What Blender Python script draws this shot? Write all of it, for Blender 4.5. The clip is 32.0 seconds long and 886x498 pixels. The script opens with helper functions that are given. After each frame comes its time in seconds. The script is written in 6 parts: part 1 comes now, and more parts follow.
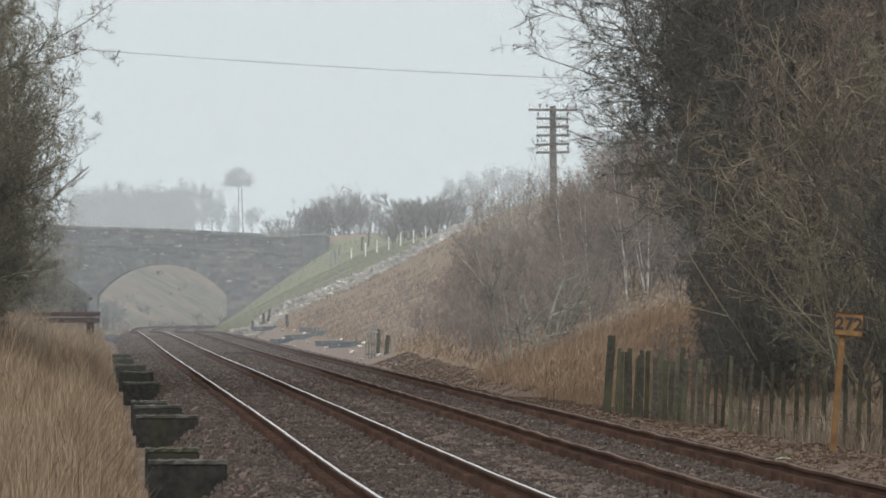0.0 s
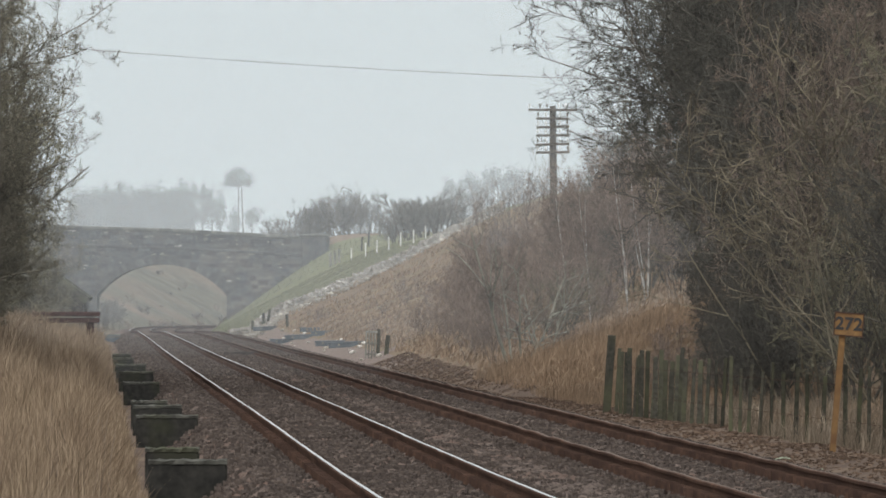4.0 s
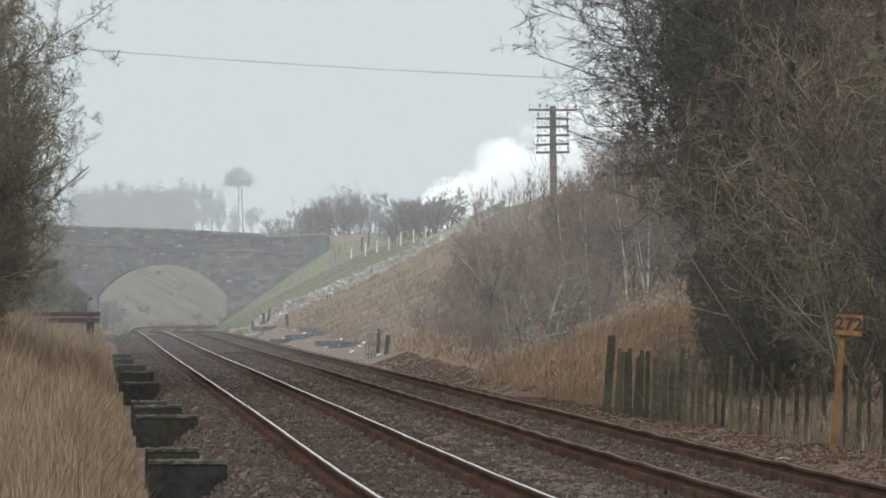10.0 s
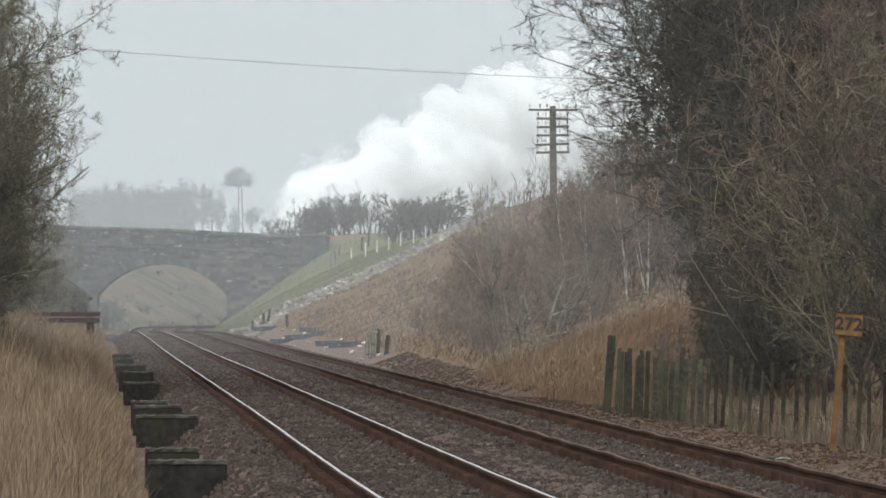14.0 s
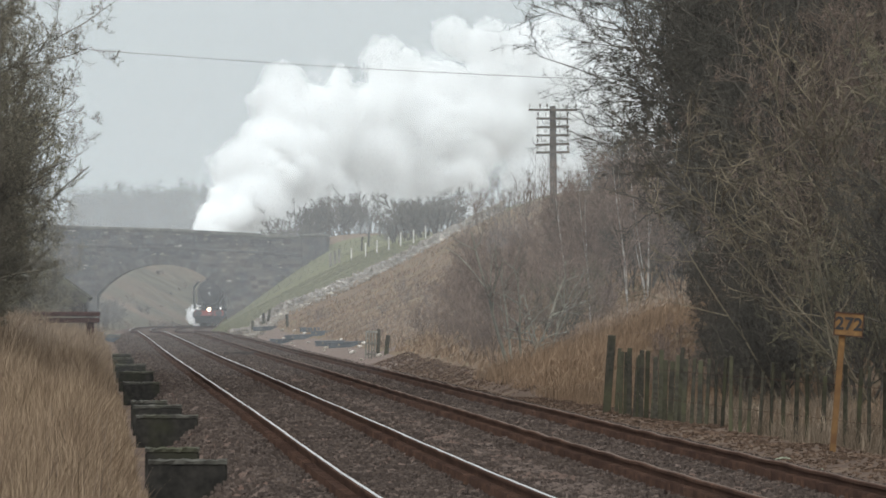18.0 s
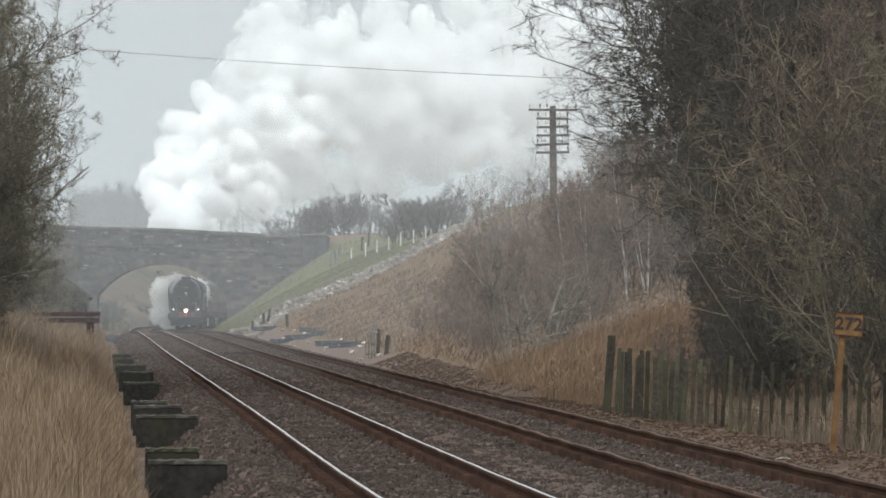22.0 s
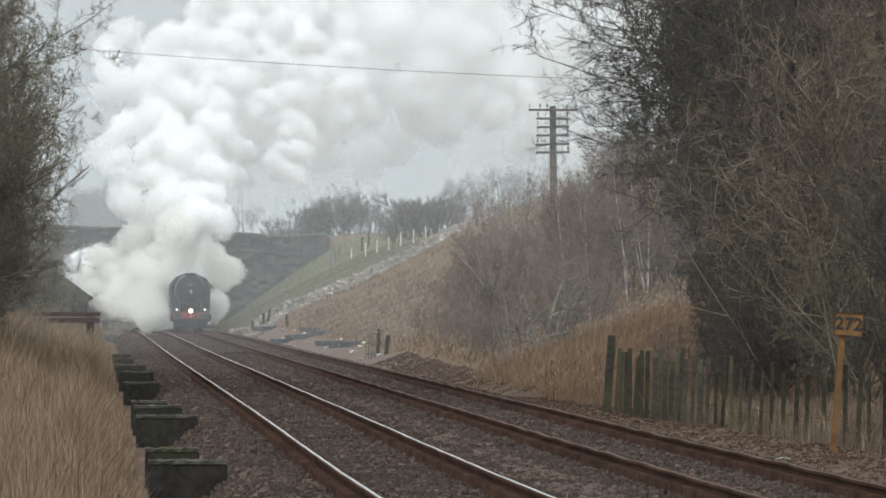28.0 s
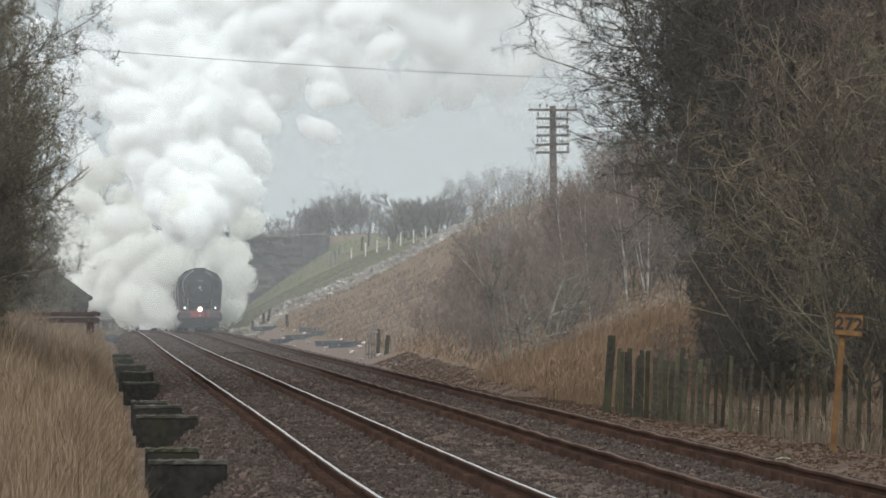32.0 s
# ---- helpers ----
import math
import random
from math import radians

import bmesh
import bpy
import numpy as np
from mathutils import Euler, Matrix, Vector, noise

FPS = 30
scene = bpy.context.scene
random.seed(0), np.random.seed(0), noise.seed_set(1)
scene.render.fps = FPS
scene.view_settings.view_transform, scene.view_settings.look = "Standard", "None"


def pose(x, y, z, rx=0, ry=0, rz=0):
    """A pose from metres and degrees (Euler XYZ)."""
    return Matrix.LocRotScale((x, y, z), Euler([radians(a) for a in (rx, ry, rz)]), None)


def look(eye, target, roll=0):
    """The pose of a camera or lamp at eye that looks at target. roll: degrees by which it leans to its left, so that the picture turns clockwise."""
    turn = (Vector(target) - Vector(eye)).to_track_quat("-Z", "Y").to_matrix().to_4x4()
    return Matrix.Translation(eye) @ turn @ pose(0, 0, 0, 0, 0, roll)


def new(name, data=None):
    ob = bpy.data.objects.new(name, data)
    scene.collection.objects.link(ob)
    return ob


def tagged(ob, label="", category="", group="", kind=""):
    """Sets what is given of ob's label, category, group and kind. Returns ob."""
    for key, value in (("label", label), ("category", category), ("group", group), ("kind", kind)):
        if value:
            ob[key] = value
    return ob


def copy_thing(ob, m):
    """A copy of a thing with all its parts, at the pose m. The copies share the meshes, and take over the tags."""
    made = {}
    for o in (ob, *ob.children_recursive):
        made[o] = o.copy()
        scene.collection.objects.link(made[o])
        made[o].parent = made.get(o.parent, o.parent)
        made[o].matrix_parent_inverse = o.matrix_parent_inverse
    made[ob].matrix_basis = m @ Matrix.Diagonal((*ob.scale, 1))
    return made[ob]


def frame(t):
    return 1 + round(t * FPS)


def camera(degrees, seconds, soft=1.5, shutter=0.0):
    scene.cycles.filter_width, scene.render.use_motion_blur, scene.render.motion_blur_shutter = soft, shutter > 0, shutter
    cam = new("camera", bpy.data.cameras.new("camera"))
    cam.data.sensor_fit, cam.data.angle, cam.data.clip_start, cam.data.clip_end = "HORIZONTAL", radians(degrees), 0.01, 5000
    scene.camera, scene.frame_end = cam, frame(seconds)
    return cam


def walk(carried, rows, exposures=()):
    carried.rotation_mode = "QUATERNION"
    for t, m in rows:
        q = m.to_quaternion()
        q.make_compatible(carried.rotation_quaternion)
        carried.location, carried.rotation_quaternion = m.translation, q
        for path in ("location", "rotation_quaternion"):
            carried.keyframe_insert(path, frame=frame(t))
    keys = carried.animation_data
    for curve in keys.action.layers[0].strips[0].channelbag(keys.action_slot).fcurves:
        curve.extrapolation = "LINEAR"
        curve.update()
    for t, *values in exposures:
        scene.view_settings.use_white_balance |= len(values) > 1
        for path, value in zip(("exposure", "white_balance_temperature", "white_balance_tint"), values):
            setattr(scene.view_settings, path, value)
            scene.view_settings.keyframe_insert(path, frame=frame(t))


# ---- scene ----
E = 1.9            # eye height above the lineside ground
LENS = 22451.0     # focal length against a picture 1568 wide
cam = camera(4.0, 32.0, soft=1.75)
aim = look((0, 0, E), (0, 1000, E + 1000 * 99 / LENS))
walk(cam, [(0, aim), (32, aim)], exposures=[(0, 0.17, 6360, 9), (8, 0.15, 6360, 9), (13, 0.11, 6360, 9), (19, 0.07, 6360, 9), (24, 0.05, 6360, 9), (32, -0.02, 6380, 9)])

# ---- light: a bright overcast sky, milky towards the horizon, and a veiled sun ----
world = bpy.data.worlds.new("overcast_sky")
scene.world = world
world.use_nodes = True
wn, wl = world.node_tree.nodes, world.node_tree.links
sky = wn.new("ShaderNodeTexSky")
sky.sky_type, sky.sun_disc = "NISHITA", False
sky.sun_elevation, sky.sun_rotation, sky.dust_density = radians(38), radians(200), 5.0
grey = wn.new("ShaderNodeHueSaturation")
grey.inputs["Saturation"].default_value, grey.inputs["Value"].default_value = 0.15, 0.09
wl.new(sky.outputs[0], grey.inputs["Color"])
coord = wn.new("ShaderNodeTexCoord")
split = wn.new("ShaderNodeSeparateXYZ")
wl.new(coord.outputs["Generated"], split.inputs[0])
ramp = wn.new("ShaderNodeValToRGB")
ramp.color_ramp.elements[0].position, ramp.color_ramp.elements[0].color = 0.0, (0.475, 0.53, 0.536, 1)
ramp.color_ramp.elements[1].position, ramp.color_ramp.elements[1].color = 1.0, (2.3, 2.42, 2.52, 1)
e = ramp.color_ramp.elements.new(0.03)
e.color = (0.47, 0.525, 0.532, 1)
e = ramp.color_ramp.elements.new(0.3)
e.color = (0.98, 1.08, 1.13, 1)
wl.new(split.outputs["Z"], ramp.inputs[0])
blend = wn.new("ShaderNodeMix")
blend.data_type = "RGBA"
blend.inputs[0].default_value = 0.85
wl.new(grey.outputs[0], blend.inputs[6])
wl.new(ramp.outputs[0], blend.inputs[7])
wl.new(blend.outputs[2], wn["Background"].inputs["Color"])
wn["Background"].inputs["Strength"].default_value = 1.0
sun = new("sun", bpy.data.lights.new("sun", "SUN"))
sun.data.energy, sun.data.angle, sun.data.color = 1.5, radians(50), (1.0, 0.98, 0.95)
sun.matrix_world = look((-60, -150, 130), (0, 0, 0))


# ---- materials ----
def mat(name, a, b=None, rough=0.85, fine=40.0, coarse=2.0, bump=0.3, depth=0.01, metal=0.0, dirt=None, vary=0.0, island=False):
    """Two-scale noise between the colours a and b, patches of dirt, fine relief."""
    m = bpy.data.materials.new(name)
    m.use_nodes = True
    n, l = m.node_tree.nodes, m.node_tree.links
    s = n["Principled BSDF"]
    s.inputs["Roughness"].default_value, s.inputs["Metallic"].default_value = rough, metal
    s.inputs["Specular IOR Level"].default_value = 0.0 if rough > 0.8 else 0.3
    geo = n.new("ShaderNodeNewGeometry")
    b = b or tuple(v * 0.7 for v in a)

    def noise_at(scale, detail):
        t = n.new("ShaderNodeTexNoise")
        t.inputs["Scale"].default_value, t.inputs["Detail"].default_value = scale, detail
        l.new(geo.outputs["Position"], t.inputs["Vector"])
        return t

    def mixed(fac, x, y):
        k = n.new("ShaderNodeMix")
        k.data_type = "RGBA"
        for socket, v in ((k.inputs[0], fac), (k.inputs[6], x), (k.inputs[7], y)):
            if isinstance(v, bpy.types.NodeSocket):
                l.new(v, socket)
            else:
                socket.default_value = v if isinstance(v, float) else (*v, 1)
        return k.outputs[2]

    def steep(socket, lo, hi):
        r = n.new("ShaderNodeMapRange")
        r.inputs[1].default_value, r.inputs[2].default_value = lo, hi
        l.new(socket, r.inputs[0])
        return r.outputs[0]

    small, large = noise_at(fine, 4), noise_at(coarse, 3)
    col = mixed(steep(small.outputs["Fac"], 0.35, 0.65), a, b)
    if dirt:
        col = mixed(steep(large.outputs["Fac"], 0.45, 0.7), col, dirt)
    else:
        col = mixed(steep(large.outputs["Fac"], 0.3, 0.75), col, tuple(v * 0.72 for v in b))
    if vary:
        if island:
            rnd = geo.outputs["Random Per Island"]
        else:
            rnd = n.new("ShaderNodeObjectInfo").outputs["Random"]
        h = n.new("ShaderNodeHueSaturation")
        r = n.new("ShaderNodeMapRange")
        r.inputs[3].default_value, r.inputs[4].default_value = 1 - vary, 1 + vary
        l.new(rnd, r.inputs[0])
        l.new(r.outputs[0], h.inputs["Value"])
        l.new(col, h.inputs["Color"])
        col = h.outputs[0]
    l.new(col, s.inputs["Base Color"])
    if bump:
        k = n.new("ShaderNodeBump")
        k.inputs["Strength"].default_value, k.inputs["Distance"].default_value = bump, depth
        l.new(small.outputs["Fac"], k.inputs["Height"])
        l.new(k.outputs[0], s.inputs["Normal"])
    return m


def glow(name, colour, strength):
    m = bpy.data.materials.new(name)
    m.use_nodes = True
    s = m.node_tree.nodes["Principled BSDF"]
    s.inputs["Base Color"].default_value = (0.8, 0.8, 0.8, 1)
    s.inputs["Emission Color"].default_value, s.inputs["Emission Strength"].default_value = (*colour, 1), strength
    return m


def haze_sheet_material(name, share):
    """Flat sheet that paints haze: most light goes through, the rest is scattered to both sides."""
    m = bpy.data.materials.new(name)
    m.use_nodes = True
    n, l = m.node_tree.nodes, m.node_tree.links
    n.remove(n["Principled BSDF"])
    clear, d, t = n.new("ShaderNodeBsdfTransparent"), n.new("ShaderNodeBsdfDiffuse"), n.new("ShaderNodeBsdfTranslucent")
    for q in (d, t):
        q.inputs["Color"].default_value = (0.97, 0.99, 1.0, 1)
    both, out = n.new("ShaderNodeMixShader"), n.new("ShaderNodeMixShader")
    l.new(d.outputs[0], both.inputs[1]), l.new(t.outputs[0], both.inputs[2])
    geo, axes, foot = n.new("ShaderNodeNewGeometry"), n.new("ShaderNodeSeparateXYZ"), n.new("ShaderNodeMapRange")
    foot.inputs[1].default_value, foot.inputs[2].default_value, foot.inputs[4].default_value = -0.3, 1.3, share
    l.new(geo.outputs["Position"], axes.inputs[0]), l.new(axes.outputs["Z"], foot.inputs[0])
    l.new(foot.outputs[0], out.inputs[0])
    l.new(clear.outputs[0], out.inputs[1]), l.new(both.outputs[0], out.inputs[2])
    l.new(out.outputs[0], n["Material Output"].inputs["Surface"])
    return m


def steam_material(name="steam", white=0.972, warm=0.008):
    """White droplets that scatter light forwards and back."""
    m = bpy.data.materials.new(name)
    m.use_nodes = True
    n, l = m.node_tree.nodes, m.node_tree.links
    n.remove(n["Principled BSDF"])
    d, t, mix = n.new("ShaderNodeBsdfDiffuse"), n.new("ShaderNodeBsdfTranslucent"), n.new("ShaderNodeMixShader")
    for q in (d, t):
        q.inputs["Color"].default_value = (white + 0.2 * warm - 0.002, white, white - warm, 1)
    mix.inputs[0].default_value = 0.5
    l.new(d.outputs[0], mix.inputs[1]), l.new(t.outputs[0], mix.inputs[2])
    l.new(mix.outputs[0], n["Material Output"].inputs["Surface"])
    return m


BALLAST = mat("ballast", (0.122, 0.092, 0.076), (0.058, 0.045, 0.039), fine=14, coarse=0.25, bump=0.9, depth=0.05, dirt=(0.098, 0.064, 0.05))
STONES = mat("ballast_stones", (0.122, 0.094, 0.078), (0.066, 0.052, 0.045), fine=9, coarse=0.4, vary=0.16, island=True)
LITTER = mat("leaf_litter", (0.15, 0.10, 0.072), (0.075, 0.052, 0.038), fine=6, coarse=0.4, vary=0.28, island=True)
SLEEPER = mat("sleeper_wood", (0.07, 0.055, 0.045), (0.035, 0.03, 0.027), fine=18, coarse=1.0, vary=0.25)
RUST = mat("rail_rust", (0.10, 0.058, 0.04), (0.05, 0.032, 0.026), rough=0.9, fine=12, coarse=0.3, bump=0.2)
SHINE = mat("rail_polished", (0.5, 0.48, 0.455), (0.4, 0.385, 0.365), rough=0.42, fine=5, coarse=0.1, bump=0.0, metal=1.0)
DULL = mat("rail_dull", (0.165, 0.128, 0.107), (0.11, 0.083, 0.068), rough=0.85, fine=4, coarse=0.08, bump=0.1)
TAN = mat("dry_grass_ground", (0.15, 0.108, 0.076), (0.095, 0.069, 0.05), fine=3.0, coarse=0.12, bump=0.8, depth=0.1, dirt=(0.13, 0.1, 0.062))
GREEN = mat("pasture_ground", (0.115, 0.113, 0.062), (0.088, 0.085, 0.047), fine=2.0, coarse=0.07, bump=0.6, depth=0.1, dirt=(0.11, 0.098, 0.056))
FIELD = mat("winter_field", (0.102, 0.091, 0.068), (0.066, 0.061, 0.046), fine=0.45, coarse=0.06, bump=0.4, depth=0.15, dirt=(0.125, 0.092, 0.07))
GRAVEL = mat("pinkish_gravel", (0.165, 0.127, 0.108), (0.1, 0.077, 0.066), fine=8, coarse=0.35, bump=0.8, depth=0.04, dirt=(0.13, 0.098, 0.078))
CINDER = mat("lineside_cinder", (0.1, 0.072, 0.056), (0.058, 0.043, 0.034), fine=8, coarse=0.3, bump=0.8, depth=0.05, dirt=(0.115, 0.084, 0.062))
BLADE = mat("dry_grass_blades", (0.255, 0.188, 0.125), (0.145, 0.104, 0.071), fine=2.2, coarse=0.22, bump=0.0, vary=0.4, island=True, dirt=(0.135, 0.094, 0.064))
RUSSET = mat("russet_grass_blades", (0.225, 0.154, 0.1), (0.145, 0.1, 0.067), fine=0.9, coarse=0.3, bump=0.0, vary=0.28, island=True, dirt=(0.125, 0.088, 0.06))
BRACKEN = mat("dull_dead_bracken", (0.175, 0.137, 0.1), (0.095, 0.074, 0.055), fine=1.4, coarse=0.5, bump=0.0, vary=0.5, island=True, dirt=(0.085, 0.064, 0.046))
TURF = mat("green_grass_blades", (0.165, 0.163, 0.092), (0.135, 0.128, 0.074), fine=0.9, coarse=0.3, bump=0.0, vary=0.3, island=True)
TWIG_DARK = mat("hawthorn_twigs", (0.092, 0.083, 0.068), (0.058, 0.053, 0.044), fine=2.0, coarse=0.5, bump=0.0, vary=0.4, island=True)
TWIG_RED = mat("red_brown_twigs", (0.205, 0.153, 0.122), (0.145, 0.108, 0.088), fine=2.0, coarse=0.5, bump=0.0, vary=0.4, island=True)
TWIG_GREEN = mat("olive_twigs", (0.17, 0.15, 0.1), (0.125, 0.113, 0.078), fine=2.0, coarse=0.5, bump=0.0, vary=0.4, island=True)
TWIG_BUSH = mat("brown_bush_twigs", (0.175, 0.134, 0.106), (0.115, 0.089, 0.072), fine=2.0, coarse=0.5, bump=0.0, vary=0.4, island=True)
TWIG_PALE = mat("pale_twigs", (0.155, 0.128, 0.088), (0.1, 0.083, 0.06), fine=2.0, coarse=0.5, bump=0.0, vary=0.4, island=True)
TWIG_HEDGE = mat("hedge_twigs", (0.185, 0.17, 0.15), (0.125, 0.115, 0.102), fine=2.0, coarse=0.5, bump=0.0, vary=0.4, island=True)
TWIG_ASH = mat("ash_twigs", (0.155, 0.135, 0.1), (0.1, 0.088, 0.066), fine=2.0, coarse=0.4, bump=0.0, vary=0.35, island=True)
LICHEN = mat("lichen_bark", (0.32, 0.34, 0.25), (0.2, 0.21, 0.15), fine=14, coarse=2.0, bump=0.4)
BARK_PALE = mat("pale_grey_bark", (0.23, 0.215, 0.17), (0.15, 0.14, 0.11), fine=9, coarse=1.2, bump=0.5)
BARK = mat("grey_bark", (0.12, 0.105, 0.085), (0.07, 0.06, 0.05), fine=12, coarse=1.5, bump=0.6)
BIRCH = mat("birch_bark", (0.42, 0.39, 0.35), (0.2, 0.18, 0.155), fine=7, coarse=3.0, bump=0.3, dirt=(0.10, 0.082, 0.07))
PINE = mat("pine_foliage", (0.05, 0.06, 0.04), (0.035, 0.042, 0.03), fine=1.5, coarse=0.3, bump=0.5, vary=0.3, island=True)
MASONRY = mat("bridge_stone", (0.07, 0.069, 0.068), (0.038, 0.039, 0.041), fine=5, coarse=0.5, bump=0.6, depth=0.04, dirt=(0.09, 0.077, 0.066), vary=0.35, island=True)
MORTAR = mat("dark_mortar", (0.10, 0.095, 0.085), (0.065, 0.062, 0.057), fine=8, coarse=0.6, bump=0.5)
HUTSTONE = mat("hut_stone", (0.095, 0.078, 0.06), (0.034, 0.029, 0.024), fine=5, coarse=0.9, bump=0.6, depth=0.04, vary=0.65, island=True)
COPING = mat("coping_stone", (0.17, 0.16, 0.135), (0.09, 0.086, 0.077), fine=5, coarse=0.9, bump=0.5, vary=0.3)
RINGSTONE = mat("arch_ring_stone", (0.09, 0.085, 0.079), (0.055, 0.053, 0.051), fine=5, coarse=0.7, bump=0.5, vary=0.25)
LIMESTONE = mat("pale_limestone", (0.46, 0.415, 0.36), (0.26, 0.23, 0.192), fine=4, coarse=0.9, bump=0.6, depth=0.03, dirt=(0.2, 0.17, 0.13), vary=0.35)
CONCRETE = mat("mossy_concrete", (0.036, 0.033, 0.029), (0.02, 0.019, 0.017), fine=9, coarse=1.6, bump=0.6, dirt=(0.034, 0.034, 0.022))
# Paler than the dark body of the stubs, with greenish patches.
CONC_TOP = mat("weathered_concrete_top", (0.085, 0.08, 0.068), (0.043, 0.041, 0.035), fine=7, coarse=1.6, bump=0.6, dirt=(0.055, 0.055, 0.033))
TROUGH = mat("blue_grey_concrete", (0.13, 0.142, 0.15), (0.085, 0.092, 0.1), fine=6, coarse=1.2, bump=0.3)
OLDWOOD = mat("mossy_fence_wood", (0.052, 0.047, 0.036), (0.026, 0.024, 0.019), fine=14, coarse=1.4, bump=0.7, dirt=(0.062, 0.06, 0.036), vary=0.35)
GREYWOOD = mat("silvered_wood", (0.24, 0.225, 0.19), (0.14, 0.13, 0.11), fine=10, coarse=1.2, bump=0.5, vary=0.2)
PALEWOOD = mat("new_fence_wood", (0.5, 0.48, 0.43), (0.38, 0.36, 0.32), fine=10, coarse=1.2, bump=0.4, vary=0.2)
POLEWOOD = mat("creosoted_pole", (0.13, 0.105, 0.08), (0.075, 0.062, 0.05), fine=8, coarse=0.8, bump=0.5)
YELLOW = mat("faded_yellow_paint", (0.21, 0.122, 0.052), (0.14, 0.08, 0.04), fine=9, coarse=2.2, bump=0.3, dirt=(0.1, 0.055, 0.03))
BLACK = mat("black_paint", (0.02, 0.018, 0.017), (0.03, 0.026, 0.024), rough=0.6, fine=10, coarse=2, bump=0.1)
REDWOOD = mat("dull_red_timber", (0.075, 0.036, 0.032), (0.045, 0.026, 0.024), fine=8, coarse=1.0, bump=0.5)
PORCELAIN = mat("insulator_porcelain", (0.55, 0.54, 0.5), (0.45, 0.44, 0.41), rough=0.35, bump=0.0)
SLATE = mat("roof_slate", (0.05, 0.048, 0.043), (0.032, 0.031, 0.028), rough=0.95, fine=3, coarse=0.8, vary=0.25, dirt=(0.075, 0.075, 0.05))
ENGINE = mat("engine_black_green", (0.020, 0.024, 0.026), (0.014, 0.016, 0.018), rough=0.42, fine=6, coarse=0.8, bump=0.05)
SOOT = mat("sooty_black", (0.016, 0.016, 0.017), (0.01, 0.01, 0.011), rough=0.7, fine=8, coarse=1.0, bump=0.2)
BEAM_RED = mat("buffer_beam_red", (0.27, 0.035, 0.027), (0.19, 0.03, 0.025), rough=0.45, fine=6, coarse=1.0, bump=0.05)
STEEL = mat("worn_steel", (0.45, 0.44, 0.43), (0.3, 0.29, 0.28), rough=0.4, fine=8, coarse=1.0, bump=0.1, metal=0.8)
MAROON = mat("coach_maroon", (0.06, 0.014, 0.016), (0.045, 0.011, 0.013), rough=0.6, fine=4, coarse=0.5, bump=0.03)
ROOF = mat("coach_roof_grey", (0.05, 0.05, 0.052), (0.035, 0.035, 0.037), rough=0.7, fine=5, coarse=0.5, bump=0.1)
WINDOW = mat("dark_window_glass", (0.02, 0.023, 0.026), (0.015, 0.017, 0.02), rough=0.08, bump=0.0)
WHITE = mat("white_paint", (0.75, 0.74, 0.7), (0.6, 0.58, 0.54), rough=0.6, fine=8, coarse=1.0, bump=0.1)
LAMP = glow("headlamp_light", (1.0, 0.66, 0.36), 40.0)
# Glow of the painted halo round the headlamp, not a lamp part.
LAMP_HALO = glow("lamp_reflector_glare", (1.0, 0.26, 0.1), 0.75)
MARKER = glow("marker_lamp_light", (1.0, 0.93, 0.82), 1.6)
STEAM = steam_material()
# Old plume's dimming by shade and thinning is put into this colour.
DIMMED_STEAM = steam_material("cooling_steam", 0.925)
# Low steam gets less light; this greyer cream colour paints that shade in.
SHADED_STEAM = steam_material("smoke_tinged_steam", 0.875, 0.045)


# ---- mesh helpers ----
def mesh_of(name, verts, faces, mats, index=None, smooth=False):
    me = bpy.data.meshes.new(name)
    me.from_pydata(np.asarray(verts, float).reshape(-1, 3).tolist(), [], [tuple(q) for q in (faces.tolist() if isinstance(faces, np.ndarray) else faces)])
    for m in mats if isinstance(mats, (list, tuple)) else [mats]:
        me.materials.append(m)
    if index is not None:
        me.polygons.foreach_set("material_index", np.asarray(index, np.int32))
    if smooth:
        me.polygons.foreach_set("use_smooth", np.ones(len(me.polygons), bool))
    me.update()
    return me


def part(name, bm, material, parent=None, label="", smooth=False):
    """Links a bmesh as one mesh object, under a thing or a part."""
    me = bpy.data.meshes.new(name)
    bmesh.ops.recalc_face_normals(bm, faces=bm.faces)
    for face in bm.faces:
        face.smooth = smooth
    bm.to_mesh(me)
    bm.free()
    me.materials.append(material)
    ob = new(name, me)
    ob.parent = parent
    return tagged(ob, label)


def box(bm, x0, x1, y0, y1, z0, z1, bevel=0.0, taper=0.0):
    r = bmesh.ops.create_cube(bm, size=1)
    bmesh.ops.transform(bm, matrix=Matrix.LocRotScale(((x0 + x1) / 2, (y0 + y1) / 2, (z0 + z1) / 2), None, (x1 - x0, y1 - y0, z1 - z0)), verts=r["verts"])
    if taper:
        for v in r["verts"]:
            if v.co.z > (z0 + z1) / 2:
                v.co.x += ((x0 + x1) / 2 - v.co.x) * taper
                v.co.y += ((y0 + y1) / 2 - v.co.y) * taper
    if bevel:
        es = list({ed for v in r["verts"] for ed in v.link_edges})
        bmesh.ops.bevel(bm, geom=es, offset=bevel, segments=1, affect="EDGES")
    return bm


def tube(bm, a, b, r0, r1=None, seg=10):
    a, b = Vector(a), Vector(b)
    m = Matrix.Translation((a + b) / 2) @ (b - a).to_track_quat("Z", "Y").to_matrix().to_4x4()
    bmesh.ops.create_cone(bm, cap_ends=True, segments=seg, radius1=r0, radius2=r0 if r1 is None else r1, depth=(b - a).length, matrix=m)
    return bm


